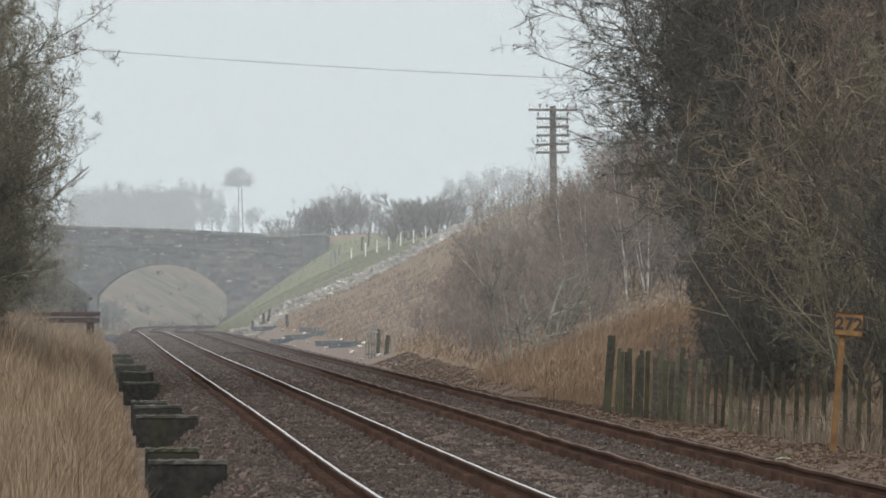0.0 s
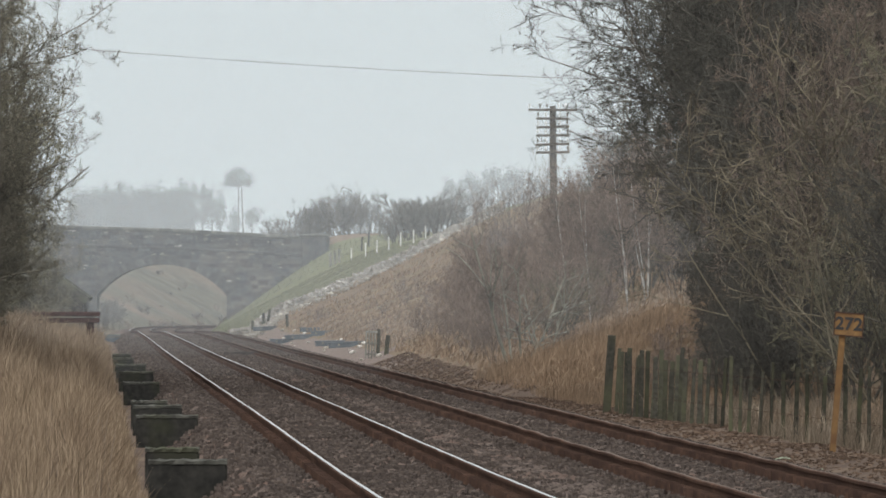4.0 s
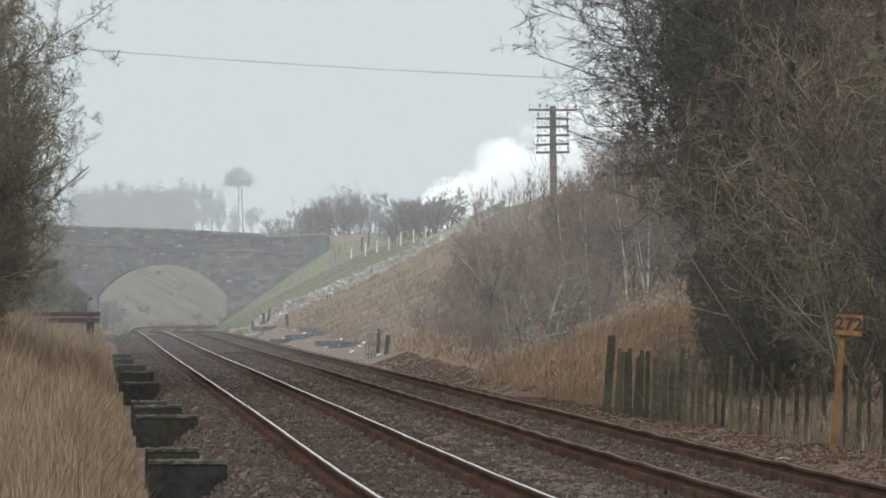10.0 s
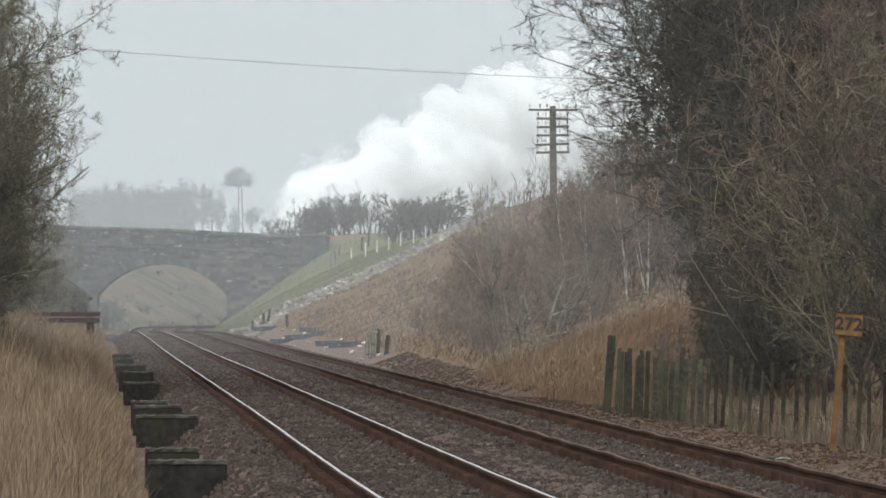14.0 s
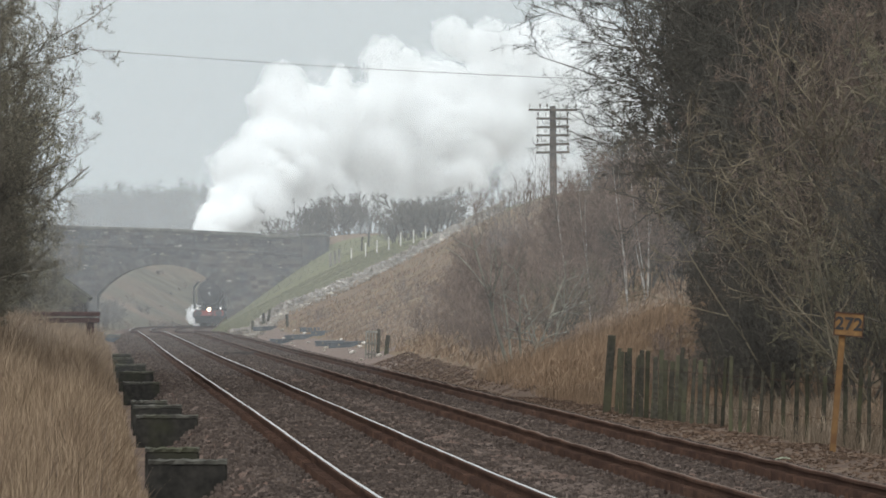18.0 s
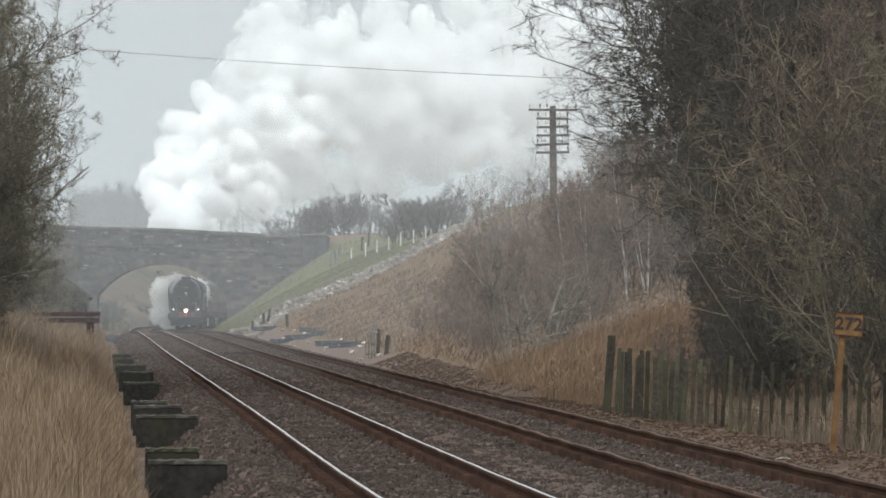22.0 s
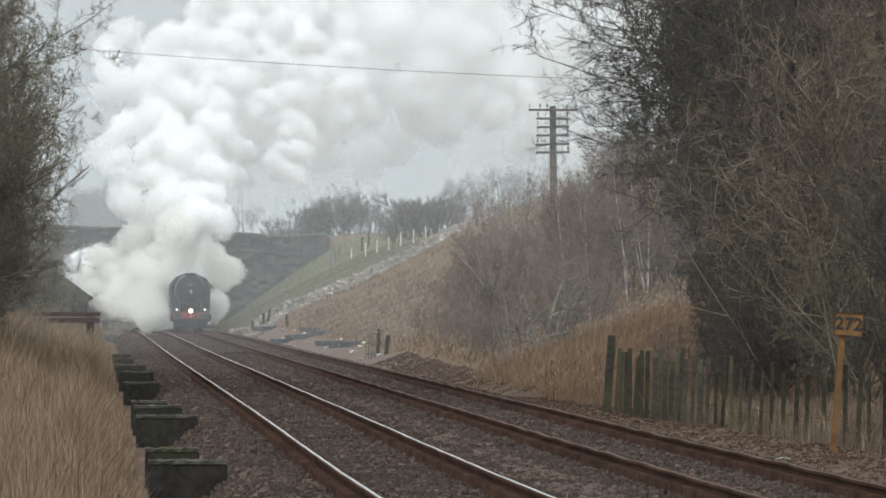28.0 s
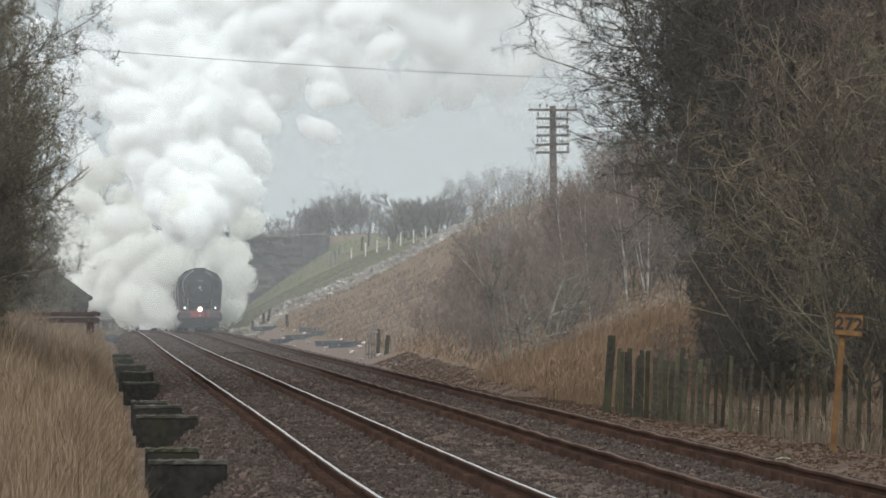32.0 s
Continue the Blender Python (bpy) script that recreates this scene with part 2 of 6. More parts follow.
def boxes_mesh(name, centres, sizes, mats, rng, jitter=0.12, turn=0.0):
    """Many rough blocks in one mesh."""
    c, s = np.asarray(centres, float), np.asarray(sizes, float)
    corner = np.array([[x, y, z] for x in (-.5, .5) for y in (-.5, .5) for z in (-.5, .5)])
    v = corner[None] * (1 + rng.uniform(-jitter, jitter, (len(c), 8, 3))) * s[:, None]
    if turn:
        a = rng.uniform(-turn, turn, len(c))
        ca, sa = np.cos(a)[:, None], np.sin(a)[:, None]
        v = np.stack([v[..., 0] * ca - v[..., 1] * sa, v[..., 0] * sa + v[..., 1] * ca, v[..., 2]], -1)
    v = v + c[:, None]
    q = np.array([[0, 1, 3, 2], [4, 6, 7, 5], [0, 4, 5, 1], [2, 3, 7, 6], [0, 2, 6, 4], [1, 5, 7, 3]])
    return mesh_of(name, v, (np.arange(len(c))[:, None, None] * 8 + q[None]).reshape(-1, 4), mats)


def empty(name, m, label, category, group="", kind=""):
    ob = new(name)
    ob.matrix_world = m
    return tagged(ob, label, category, group, kind)


# ---- the line: plan and height of the way ----
WAY_Y = [-60, 85, 115, 160, 230, 330, 470, 650, 720, 799, 875, 922, 951, 989, 1027, 1065, 1094, 1132, 1165, 1198, 1236, 1300, 1400, 1550, 1800]
WAY_X = [8.4, 4.29, 3.41, 2.20, 0.30, -2.50, -6.29, -11.16, -13.1, -15.3, -17.4, -18.65, -19.35, -20.05, -20.25, -19.65, -18.7, -16.0, -12.3, -7.2, -0.4, 13.0, 38.0, 80.0, 158.0]
TOP_Y = [-60, 85, 160, 230, 330, 470, 650, 740, 800, 905, 950, 989, 1027, 1065, 1300, 1800]
TOP_Z = [-1.665, -1.668, -1.682, -1.672, -1.62, -1.625, -1.575, -1.55, -1.655, -1.85, -1.87, -1.82, -1.78, -1.75, -1.9, -2.1]


def spline(kx, kv):
    """A natural cubic through the knots."""
    t, v = np.array(kx, float), np.array(kv, float)
    n, h = len(t), np.diff(np.array(kx, float))
    a, r = np.zeros((n, n)), np.zeros(n)
    a[0, 0] = a[-1, -1] = 1
    for i in range(1, n - 1):
        a[i, i - 1:i + 2] = h[i - 1], 2 * (h[i - 1] + h[i]), h[i]
        r[i] = 6 * ((v[i + 1] - v[i]) / h[i] - (v[i] - v[i - 1]) / h[i - 1])
    m = np.linalg.solve(a, r)

    def at(x):
        x = np.asarray(x, float)
        i = np.clip(np.searchsorted(t, x) - 1, 0, n - 2)
        d, hh = x - t[i], h[i]
        return v[i] + d * ((v[i + 1] - v[i]) / hh - hh * (2 * m[i] + m[i + 1]) / 6) + m[i] * d * d / 2 + (m[i + 1] - m[i]) / (6 * hh) * d ** 3
    return at


down_x = spline(WAY_Y, WAY_X)                       # centre of the track that the train uses
rail_top = lambda y: np.interp(y, TOP_Y, TOP_Z) + E
mid_x = lambda y: down_x(y) - 1.67                  # midway between the tracks


def smooth_step(x, lo, hi):
    t = np.clip((np.asarray(x, float) - lo) / (hi - lo), 0, 1)
    return t * t * (3 - 2 * t)


def wave(x, y, scale, seed=0):
    """Cheap rolling noise, about -1 to 1."""
    r = np.random.RandomState(seed)
    out = 0
    for k in range(6):
        a, p, f = r.uniform(0, 6.28), r.uniform(0, 6.28), r.uniform(0.5, 2.2) / scale
        out = out + np.sin((np.cos(a) * x + np.sin(a) * y) * f * 6.28 + p) / (1 + 0.6 * k)
    return out / 2.2


def ground_z(x, y):
    x, y = np.asarray(x, float), np.asarray(y, float)
    base = rail_top(y) - 0.36
    lean = np.cos(np.arctan(np.gradient(down_x(np.linspace(-60, 1800, 400)), np.linspace(-60, 1800, 400))))
    u = (x - mid_x(y)) * np.interp(y, np.linspace(-60, 1800, 400), lean)
    right, left = u - 2.42, -2.42 - u
    toe = np.interp(y, [150, 215, 290, 400, 700, 760, 960, 1500], [7.5, 7.0, 2.2, 1.9, 1.5, 0.9, 1.0, 1.5])
    slope = np.interp(y, [200, 700, 830, 975, 1000, 1300], [0.40, 0.43, 0.56, 0.60, 1.15, 0.9])
    cap = np.interp(y, [100, 300, 740, 1150, 1500, 4000], [6.0, 6.6, 7.2, 8.3, 9.0, 13.5])
    raw = np.maximum(right - toe, 0) * slope
    rise_r = cap * (1 - np.exp(-(raw / cap) ** 1.0 - 0.8 * (raw / cap) ** 3))
    toe_l = np.interp(y, [100, 500, 800, 960, 1020, 1100, 1500], [9.0, 9.0, 6.0, 4.0, 3.5, 4.0, 4.0])
    cap_l = np.interp(y, [100, 600, 800, 940, 985, 1100, 1500, 4000], [0.8, 1.2, 2.4, 5.9, 6.8, 8.2, 9.5, 13.5])
    slope_l = np.interp(y, [600, 900, 1100, 1300], [0.25, 0.5, 0.6, 0.6])
    raw = np.maximum(left - toe_l, 0) * slope_l
    rise_l = cap_l * (1 - np.exp(-(raw / cap_l) - 0.8 * (raw / cap_l) ** 3))
    rough = 0.10 * wave(x, y, 9, 1) + 0.3 * wave(x, y, 45, 2) * smooth_step(np.abs(u), 8, 30)
    verge = -0.10 * smooth_step(np.abs(u), 2.5, 4.0) + 0.12 * smooth_step(left, 1.9, 2.6)
    step = 0.14 * smooth_step(right, 1.3, 2.3) * smooth_step(300 - y, 0, 60)
    brow = np.interp(u, [4.2, 6, 10, 13, 16, 19.5, 21.5, 34], [0, 0.45, 0.28, 0.42, 0.75, 1.3, 1.6, 1.65]) * smooth_step(y, 675, 738) * (1 - smooth_step(y, 775, 830))
    return base + step + brow + np.where(u > 0, rise_r, rise_l) + verge + rough * smooth_step(np.abs(u), 3.4, 7)


def z_at(x, y):
    return float(ground_z(np.array([x]), np.array([y]))[0])


def rng_of(seed):
    return np.random.RandomState(seed)


# ---- ground, one sheet to the horizon ----
def build_ground():
    ys = np.concatenate([np.arange(-60, 80, 14), np.arange(80, 420, 4), np.arange(420, 1300, 6), np.geomspace(1300, 5000, 45)])
    us = np.concatenate([-np.geomspace(1600, 30, 26), np.arange(-29, -6, 1.6), np.arange(-6, 18, 0.75), np.arange(18, 40, 2), np.geomspace(42, 1600, 26)])
    yy, uu = np.meshgrid(ys, us, indexing="ij")
    xx = mid_x(np.clip(yy, -60, 1800)) + uu
    zz = ground_z(xx, yy)
    ny, nu = yy.shape
    i = np.arange(ny - 1)[:, None] * nu + np.arange(nu - 1)[None]
    f = np.stack([i, i + 1, i + nu + 1, i + nu], -1).reshape(-1, 4)
    yc, uc, xc = ((a[:-1, :-1] + a[1:, 1:]).ravel() / 2 for a in (yy, uu, xx))
    edge = 1.5 * wave(xc, yc, 12, 5)
    kind = np.where(np.abs(uc + 0.4) < 4.4, 3, np.where((yc > 752 + 3 * edge) & (yc < 990 + 3 * edge) & (uc > 0), 1, np.where((yc > 960) & (uc < 0) | (yc > 1250), 2, 0)))
    kind = np.where((uc > 0) & (uc < 6.2) & (yc < 245), 3, kind)
    kind = np.where((uc > 0) & (uc < 5.6) & (yc < 750), 3, kind)
    kind = np.where((uc > 3.0) & (uc < 5.3 + 0.3 * edge) & (yc > 400) & (yc < 748), 4, kind)
    kind = np.where((uc > 30) & (yc > 600), 1, kind)
    kind = np.where((uc < -30), 2, kind)
    ob = new("ground", mesh_of("ground", np.stack([xx, yy, zz], -1), f, [TAN, GREEN, FIELD, CINDER, GRAVEL], kind.ravel(), smooth=True))
    tagged(ob, "dry tan grass banks of a railway cutting with pasture beyond", "ground", kind="structure")


build_ground()


# ---- ballast bed, rails, sleepers ----
def build_ballast():
    rows = [-40.0]
    while rows[-1] < 1300:
        y = rows[-1]
        rows.append(y + (3.0 if y < 82 else 0.17 * max(1, y / 95) ** 1.1 if y < 760 else 6.0))
    ys = np.array(rows)
    us = np.arange(-4.5, 3.96, 0.075)
    yy, uu = np.meshgrid(ys, us, indexing="ij")
    rng = rng_of(3)
    fade = smooth_step(yy, 60, 90)
    z = rail_top(yy) - 0.185 - 0.03 * smooth_step(np.abs(uu), 0, 0.5)
    z -= 0.55 * np.clip((-uu - 3.1) / 1.4, 0, 1) + 0.36 * smooth_step(uu, 3.15, 3.9)
    z += 0.19 * np.exp(-((uu + 3.35) / 0.42) ** 2)
    z += (0.022 * rng.randn(*yy.shape) + 0.02 * wave(uu * 3, yy, 2.0, 7)) * fade
    ny, nu = yy.shape
    i = np.arange(ny - 1)[:, None] * nu + np.arange(nu - 1)[None]
    f = np.stack([i, i + 1, i + nu + 1, i + nu], -1).reshape(-1, 4)
    ob = new("track_ballast", mesh_of("track_ballast", np.stack([mid_x(yy) + uu, yy, z], -1), f, BALLAST, smooth=False))
    tagged(ob, "rust-brown stone ballast bed under two railway tracks", "ballast", kind="structure")
    n = 62000
    y = 84 * np.exp(rng.rand(n) * math.log(720 / 84))
    u = rng.uniform(-4.3, 3.8, n)
    z = rail_top(y) - 0.19 - 0.55 * np.clip((-u - 3.1) / 1.4, 0, 1) - 0.36 * smooth_step(u, 3.15, 3.9)
    s = rng.uniform(0.018, 0.044, (n, 3)) * (0.75 + y / 320)[:, None]
    ob = new("loose_ballast", boxes_mesh("loose_ballast", np.stack([mid_x(y) + u, y, z + 0.012 + 0.19 * np.exp(-((u + 3.35) / 0.42) ** 2)], -1), s, STONES, rng, 0.35, 3.1))
    tagged(ob, "loose angular ballast stones lying between the rails", "gravel", kind="stuff")


def build_rail(offset, shiny, wobble, seed):
    ys = np.concatenate([np.arange(-40, 84, 6), np.arange(84, 420, 1.5), np.arange(420, 1250, 5)])
    half = [(-.07, -.159), (.07, -.159), (.07, -.148), (.012, -.125), (.012, -.045), (.036, -.035), (.036, -.008), (.017, 0), (-.017, 0), (-.036, -.008), (-.036, -.035), (-.012, -.045), (-.012, -.125), (-.07, -.148)]
    off = np.array(half)
    x = mid_x(ys) + offset + wobble * 0.6 * wave(ys, ys * 0, 22, seed) + wobble * 0.5 * wave(ys, ys * 0, 9, seed + 3)
    z = rail_top(ys) + wobble * wave(ys, ys * 0, 17, seed + 1)
    v = np.stack([x[:, None] + off[None, :, 0], np.repeat(ys[:, None], len(off), 1), z[:, None] + off[None, :, 1]], -1)
    k, n = len(off), len(ys)
    a = np.arange(n - 1)[:, None] * k + np.arange(k)[None]
    b = np.arange(n - 1)[:, None] * k + (np.arange(k)[None] + 1) % k
    f = np.stack([a, b, b + k, a + k], -1)
    index = np.zeros((n - 1, k), int)
    index[:, 7] = 1
    ob = new("rail", mesh_of("rail", v, f.reshape(-1, 4), [RUST, SHINE if shiny else DULL], index.ravel()))
    return tagged(ob, "steel running rail, rusty sides and " + ("bright polished head" if shiny else "dull worn head"), "rail", "running rails", "structure")


build_ballast()
RAILS = (-1.67 - 0.7525, -1.67 + 0.7525, 1.67 - 0.7525, 1.67 + 0.7525)
for k, off in enumerate(RAILS):
    build_rail(off, k < 2, 0.004 if k < 2 else 0.009, 11 + 2 * (k // 2))


# ---- sleepers and rail fastenings ----
def build_sleepers():
    bm = box(bmesh.new(), -1.28, 1.28, -0.125, 0.125, -0.12, 0, 0.012)
    bmesh.ops.recalc_face_normals(bm, faces=bm.faces)
    me = bpy.data.meshes.new("sleeper")
    bm.to_mesh(me)
    bm.free()
    me.materials.append(SLEEPER)
    rng = rng_of(21)
    for side in (-1.67, 1.67):
        bed = empty("sleeper_row", Matrix.Identity(4), "dark timber sleepers bedded flush in brown ballast", "sleepers", "sleeper rows", "structure")
        far, chairs = [], []
        for k in range(940):
            y = 86 + k * 0.69
            x, z = float(mid_x(y)) + side, float(rail_top(y)) - 0.165
            if k < 140:
                s = new("sleeper", me)
                s.parent = bed
                s.matrix_world = Matrix.Translation((x, y, z + rng.uniform(-.05, -.025))) @ Matrix.Rotation(math.atan(float(mid_x(y) - mid_x(y + 1))) + rng.uniform(-.01, .01), 4, "Z")
            else:
                far.append((x, y, z - 0.105))
            for r in (-0.7525, 0.7525):
                for d in (-0.10, 0.10):
                    chairs.append((x + r + d, y, z + 0.035))
        ob = new("far_sleepers", boxes_mesh("far_sleepers", far, np.tile((2.55, 0.25, 0.12), (len(far), 1)), SLEEPER, rng, 0.02))
        ob.parent = bed
        tagged(ob, kind="stuff")
        ob = new("rail_chairs", boxes_mesh("rail_chairs", chairs, np.tile((0.11, 0.15, 0.10), (len(chairs), 1)), RUST, rng, 0.05))
        ob.parent = bed
        tagged(ob, "rusty cast rail chairs", kind="stuff")


build_sleepers()


# ---- haze, painted by flat upright sheets that span the camera's view ----
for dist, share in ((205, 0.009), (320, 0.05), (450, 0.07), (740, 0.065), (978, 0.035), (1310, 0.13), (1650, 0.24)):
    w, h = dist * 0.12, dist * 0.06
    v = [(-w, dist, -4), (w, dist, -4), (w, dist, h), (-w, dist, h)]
    ob = new("mist", mesh_of("mist", v, [(0, 1, 2, 3)], haze_sheet_material("thin_mist", share)))
    tagged(ob, "flat see-through sheet that paints distant haze", "mist", "mist banks", "stuff")


# ---- plants: bare twigs, blades ----
def unit(v):
    return v / np.maximum(np.linalg.norm(v, axis=-1, keepdims=True), 1e-9)


def grow(rng, starts, dirs, lens, rads, seg, bend, lift):
    """Polylines of branches, each bending at random and lifting to the light."""
    p, d, out = starts, unit(dirs), [starts]
    for _ in range(seg):
        d = unit(d + bend * rng.randn(*d.shape) + np.array([0, 0, lift]))
        p = p + d * (lens / seg)[:, None]
        out.append(p)
    return np.stack(out, 1)


def tubes(lines, r0, r1, sides=3):
    """Thin tapered tubes round polylines: vertices and faces."""
    b, n, _ = lines.shape
    t = unit(np.gradient(lines, axis=1))
    ref = np.where(np.abs(t[..., 2:3]) > 0.9, np.array([1.0, 0, 0]), np.array([0, 0, 1.0]))
    s = unit(np.cross(t, ref))
    q = np.cross(t, s)
    r = r0[:, None] + (r1 - r0)[:, None] * np.linspace(0, 1, n)[None]
    a = np.arange(sides) * 2 * math.pi / sides
    ring = s[:, :, None] * np.cos(a)[None, None, :, None] + q[:, :, None] * np.sin(a)[None, None, :, None]
    v = lines[:, :, None] + ring * r[:, :, None, None]
    base = (np.arange(b)[:, None, None] * n + np.arange(n - 1)[None, :, None]) * sides
    i, j = base + np.arange(sides), base + (np.arange(sides) + 1) % sides
    return v.reshape(-1, 3), np.stack([i, j, j + sides, i + sides], -1).reshape(-1, 4)


def ribbons(lines, r0, r1):
    """The finest twigs, as narrow two-edged blades of wood."""
    b, n, _ = lines.shape
    s = unit(np.cross(lines[:, -1] - lines[:, 0], np.array([0.25, 1.0, 0.15])))[:, None]
    r = r0[:, None] + (r1 - r0)[:, None] * np.linspace(0, 1, n)[None]
    v = np.stack([lines - s * r[..., None], lines + s * r[..., None]], 2)
    i = (np.arange(b)[:, None] * n + np.arange(n - 1)[None]) * 2
    return v.reshape(-1, 3), np.stack([i, i + 1, i + 3, i + 2], -1).reshape(-1, 4)


def join(parts):
    vs, fs, k = [], [], 0
    for v, f in parts:
        vs.append(v), fs.append(f + k)
        k += len(v)
    return np.concatenate(vs), np.concatenate(fs)


def plant_meshes(seed, height, stems, spread, kids, lift, thick, bend=0.16, droop=0.0, start_r=0.25, fan=0.6, min_r=0.004, trunk_at=0.25, bare_stem=False, long=(1.15, 0.55)):
    """Trunk-and-limb mesh data and twig mesh data of a bare tree or shrub standing at the origin."""
    rng = rng_of(seed)
    ang = rng.uniform(0, 6.283, stems)
    s0 = np.stack([np.cos(ang) * start_r * rng.rand(stems), np.sin(ang) * start_r * rng.rand(stems), np.full(stems, -0.15)], -1)
    d0 = np.stack([np.cos(ang) * spread, np.sin(ang) * spread, np.ones(stems)], -1) * rng.uniform(0.8, 1.1, (stems, 1))
    lens = height * rng.uniform(0.55, 0.85, stems)
    rad = thick * rng.uniform(0.6, 1.0, stems)
    lines = grow(rng, s0, d0, lens, rad, 7, bend * 0.6, lift)
    wood, twigs = [tubes(lines, rad, rad * 0.35, 5)], []
    for level, k in enumerate(kids):
        b, n, _ = lines.shape
        pick = np.repeat(np.arange(b), k)
        f = rng.uniform(trunk_at if level == 0 else 0.15, 1.0, len(pick)) * (n - 1)
        i = np.minimum(f.astype(int), n - 2)
        w = (f - i)[:, None]
        p = lines[pick, i] * (1 - w) + lines[pick, i + 1] * w
        t = unit(lines[pick, i + 1] - lines[pick, i])
        side = rng.randn(*t.shape)
        side = unit(side - (side * t).sum(-1, keepdims=True) * t)
        d = unit(t * rng.uniform(0.5, 1.0, (len(pick), 1)) + side * fan * rng.uniform(0.6, 1.5, (len(pick), 1)) + np.array([0, 0, lift * 2 - droop * level]))
        ln = lens[pick] * rng.uniform(0.28, 0.6, len(pick)) * (long[0] + (long[1] - long[0]) * f / (n - 1) if level == 0 else 1.15 - 0.6 * f / (n - 1))
        rad = np.maximum(rad[pick] * (0.62 - 0.3 * f / (n - 1)), min_r)
        lens = ln
        lines = grow(rng, p, d, ln, rad, 4 if level < 2 else 3, bend, lift * 0.6)
        tip = np.maximum(rad * 0.4, min_r * 0.7)
        if level and level == len(kids) - 1:
            twigs.append(ribbons(lines, rad, tip))
        else:
            (wood if level == 0 and not bare_stem else twigs).append(tubes(lines, rad, tip, 4 if level == 0 else 3))
    return join(wood), join(twigs)


def clumps(rng, centres, size, count, leaf=1.0):
    """Small ragged leaf faces strewn round the centres: for ivy, needles and scrub."""
    c = np.repeat(np.asarray(centres, float), count, 0)
    p = c + rng.randn(*c.shape) * np.asarray(size)
    a, b = unit(rng.randn(*c.shape)), unit(rng.randn(*c.shape))
    s = leaf * np.linalg.norm(size) * rng.uniform(0.10, 0.3, (len(c), 1))
    v = np.stack([p - a * s, p + b * s * 0.7, p + a * s, p - b * s * 0.6], 1).reshape(-1, 3)
    return v, np.arange(len(v)).reshape(-1, 4)


KINDS = {}


def kind_of_plant(key, trunk_mat, twig_mat, extra=None, **how):
    wood, twigs = plant_meshes(**how)
    KINDS[key] = [("trunk", mesh_of("trunk", *wood, trunk_mat)), ("crown", mesh_of("crown", *twigs, twig_mat))]
    if extra:
        KINDS[key].append(extra)


def plant(key, name, x, y, scale, turn, label, category, group="", sink=0.1, z=None, tall=1.0, lean=0.0):
    root = empty(name, Matrix.LocRotScale((x, y, (z_at(x, y) if z is None else z) - sink), Matrix.Rotation(radians(lean), 3, "Y").to_4x4().to_quaternion() @ Euler((0, 0, turn)).to_quaternion(), (scale, scale, scale * tall)), label, category, group)
    for pname, me in KINDS[key]:
        ob = new(pname, me)
        ob.parent = root
    return root


kind_of_plant("thorn1", BARK, TWIG_DARK, seed=1, height=5.6, stems=7, spread=0.42, kids=(11, 7, 7, 5), lift=0.05, thick=0.045, bend=0.2, fan=0.8)
kind_of_plant("thorn2", BARK, TWIG_DARK, seed=2, height=5.6, stems=8, spread=0.5, kids=(10, 8, 6, 5), lift=0.03, thick=0.042, bend=0.22, fan=0.85)
kind_of_plant("thorn3", BARK, TWIG_BUSH, seed=3, height=5.6, stems=7, spread=0.45, kids=(11, 7, 6, 5), lift=0.06, thick=0.04, bend=0.2, fan=0.8)
kind_of_plant("thorn4", BARK, TWIG_GREEN, seed=4, height=5.6, stems=6, spread=0.4, kids=(10, 7, 6, 4), lift=0.07, thick=0.04, bend=0.2, fan=0.8)
kind_of_plant("thorn5", BARK, TWIG_DARK, seed=14, height=6.4, stems=5, spread=0.16, kids=(11, 8, 7, 4), lift=0.04, thick=0.05, bend=0.18, fan=0.85, trunk_at=0.5)
kind_of_plant("thorn6", BARK, TWIG_DARK, seed=17, height=6.4, stems=4, spread=0.16, kids=(12, 8, 6, 4), lift=0.0, thick=0.05, bend=0.17, fan=1.0, trunk_at=0.62)
kind_of_plant("arching", BARK, TWIG_DARK, seed=19, height=6.4, stems=4, spread=0.14, kids=(12, 8, 6, 4), lift=0.02, thick=0.028, bend=0.17, fan=0.62, trunk_at=0.6, min_r=0.0025)
kind_of_plant("pale", TWIG_PALE, TWIG_PALE, seed=5, height=5.4, stems=3, spread=0.5, kids=(7, 5, 4), lift=0.03, thick=0.02, bend=0.2, fan=0.75, min_r=0.005)
kind_of_plant("sapling1", TWIG_RED, TWIG_RED, seed=6, height=5.0, stems=7, spread=0.34, kids=(8, 6, 5), lift=0.08, thick=0.026, bend=0.16, start_r=0.5, min_r=0.005)
kind_of_plant("sapling3", TWIG_BUSH, TWIG_RED, seed=16, height=4.6, stems=5, spread=0.42, kids=(11, 7, 5), lift=0.06, thick=0.03, bend=0.18, start_r=0.3, min_r=0.005)
kind_of_plant("sapling2", BARK, TWIG_GREEN, seed=7, height=4.6, stems=8, spread=0.38, kids=(9, 6, 5), lift=0.07, thick=0.034, bend=0.17, min_r=0.005)
kind_of_plant("birch", BIRCH, TWIG_RED, seed=8, height=5.2, stems=2, spread=0.05, kids=(16, 7, 5), lift=0.04, thick=0.023, bend=0.1, start_r=0.4, min_r=0.005, bare_stem=True)
kind_of_plant("hedge1", BARK, TWIG_HEDGE, seed=9, height=3.4, stems=12, spread=0.34, kids=(8, 7, 6), lift=0.11, thick=0.04, bend=0.17, start_r=1.0, fan=0.6, min_r=0.006)
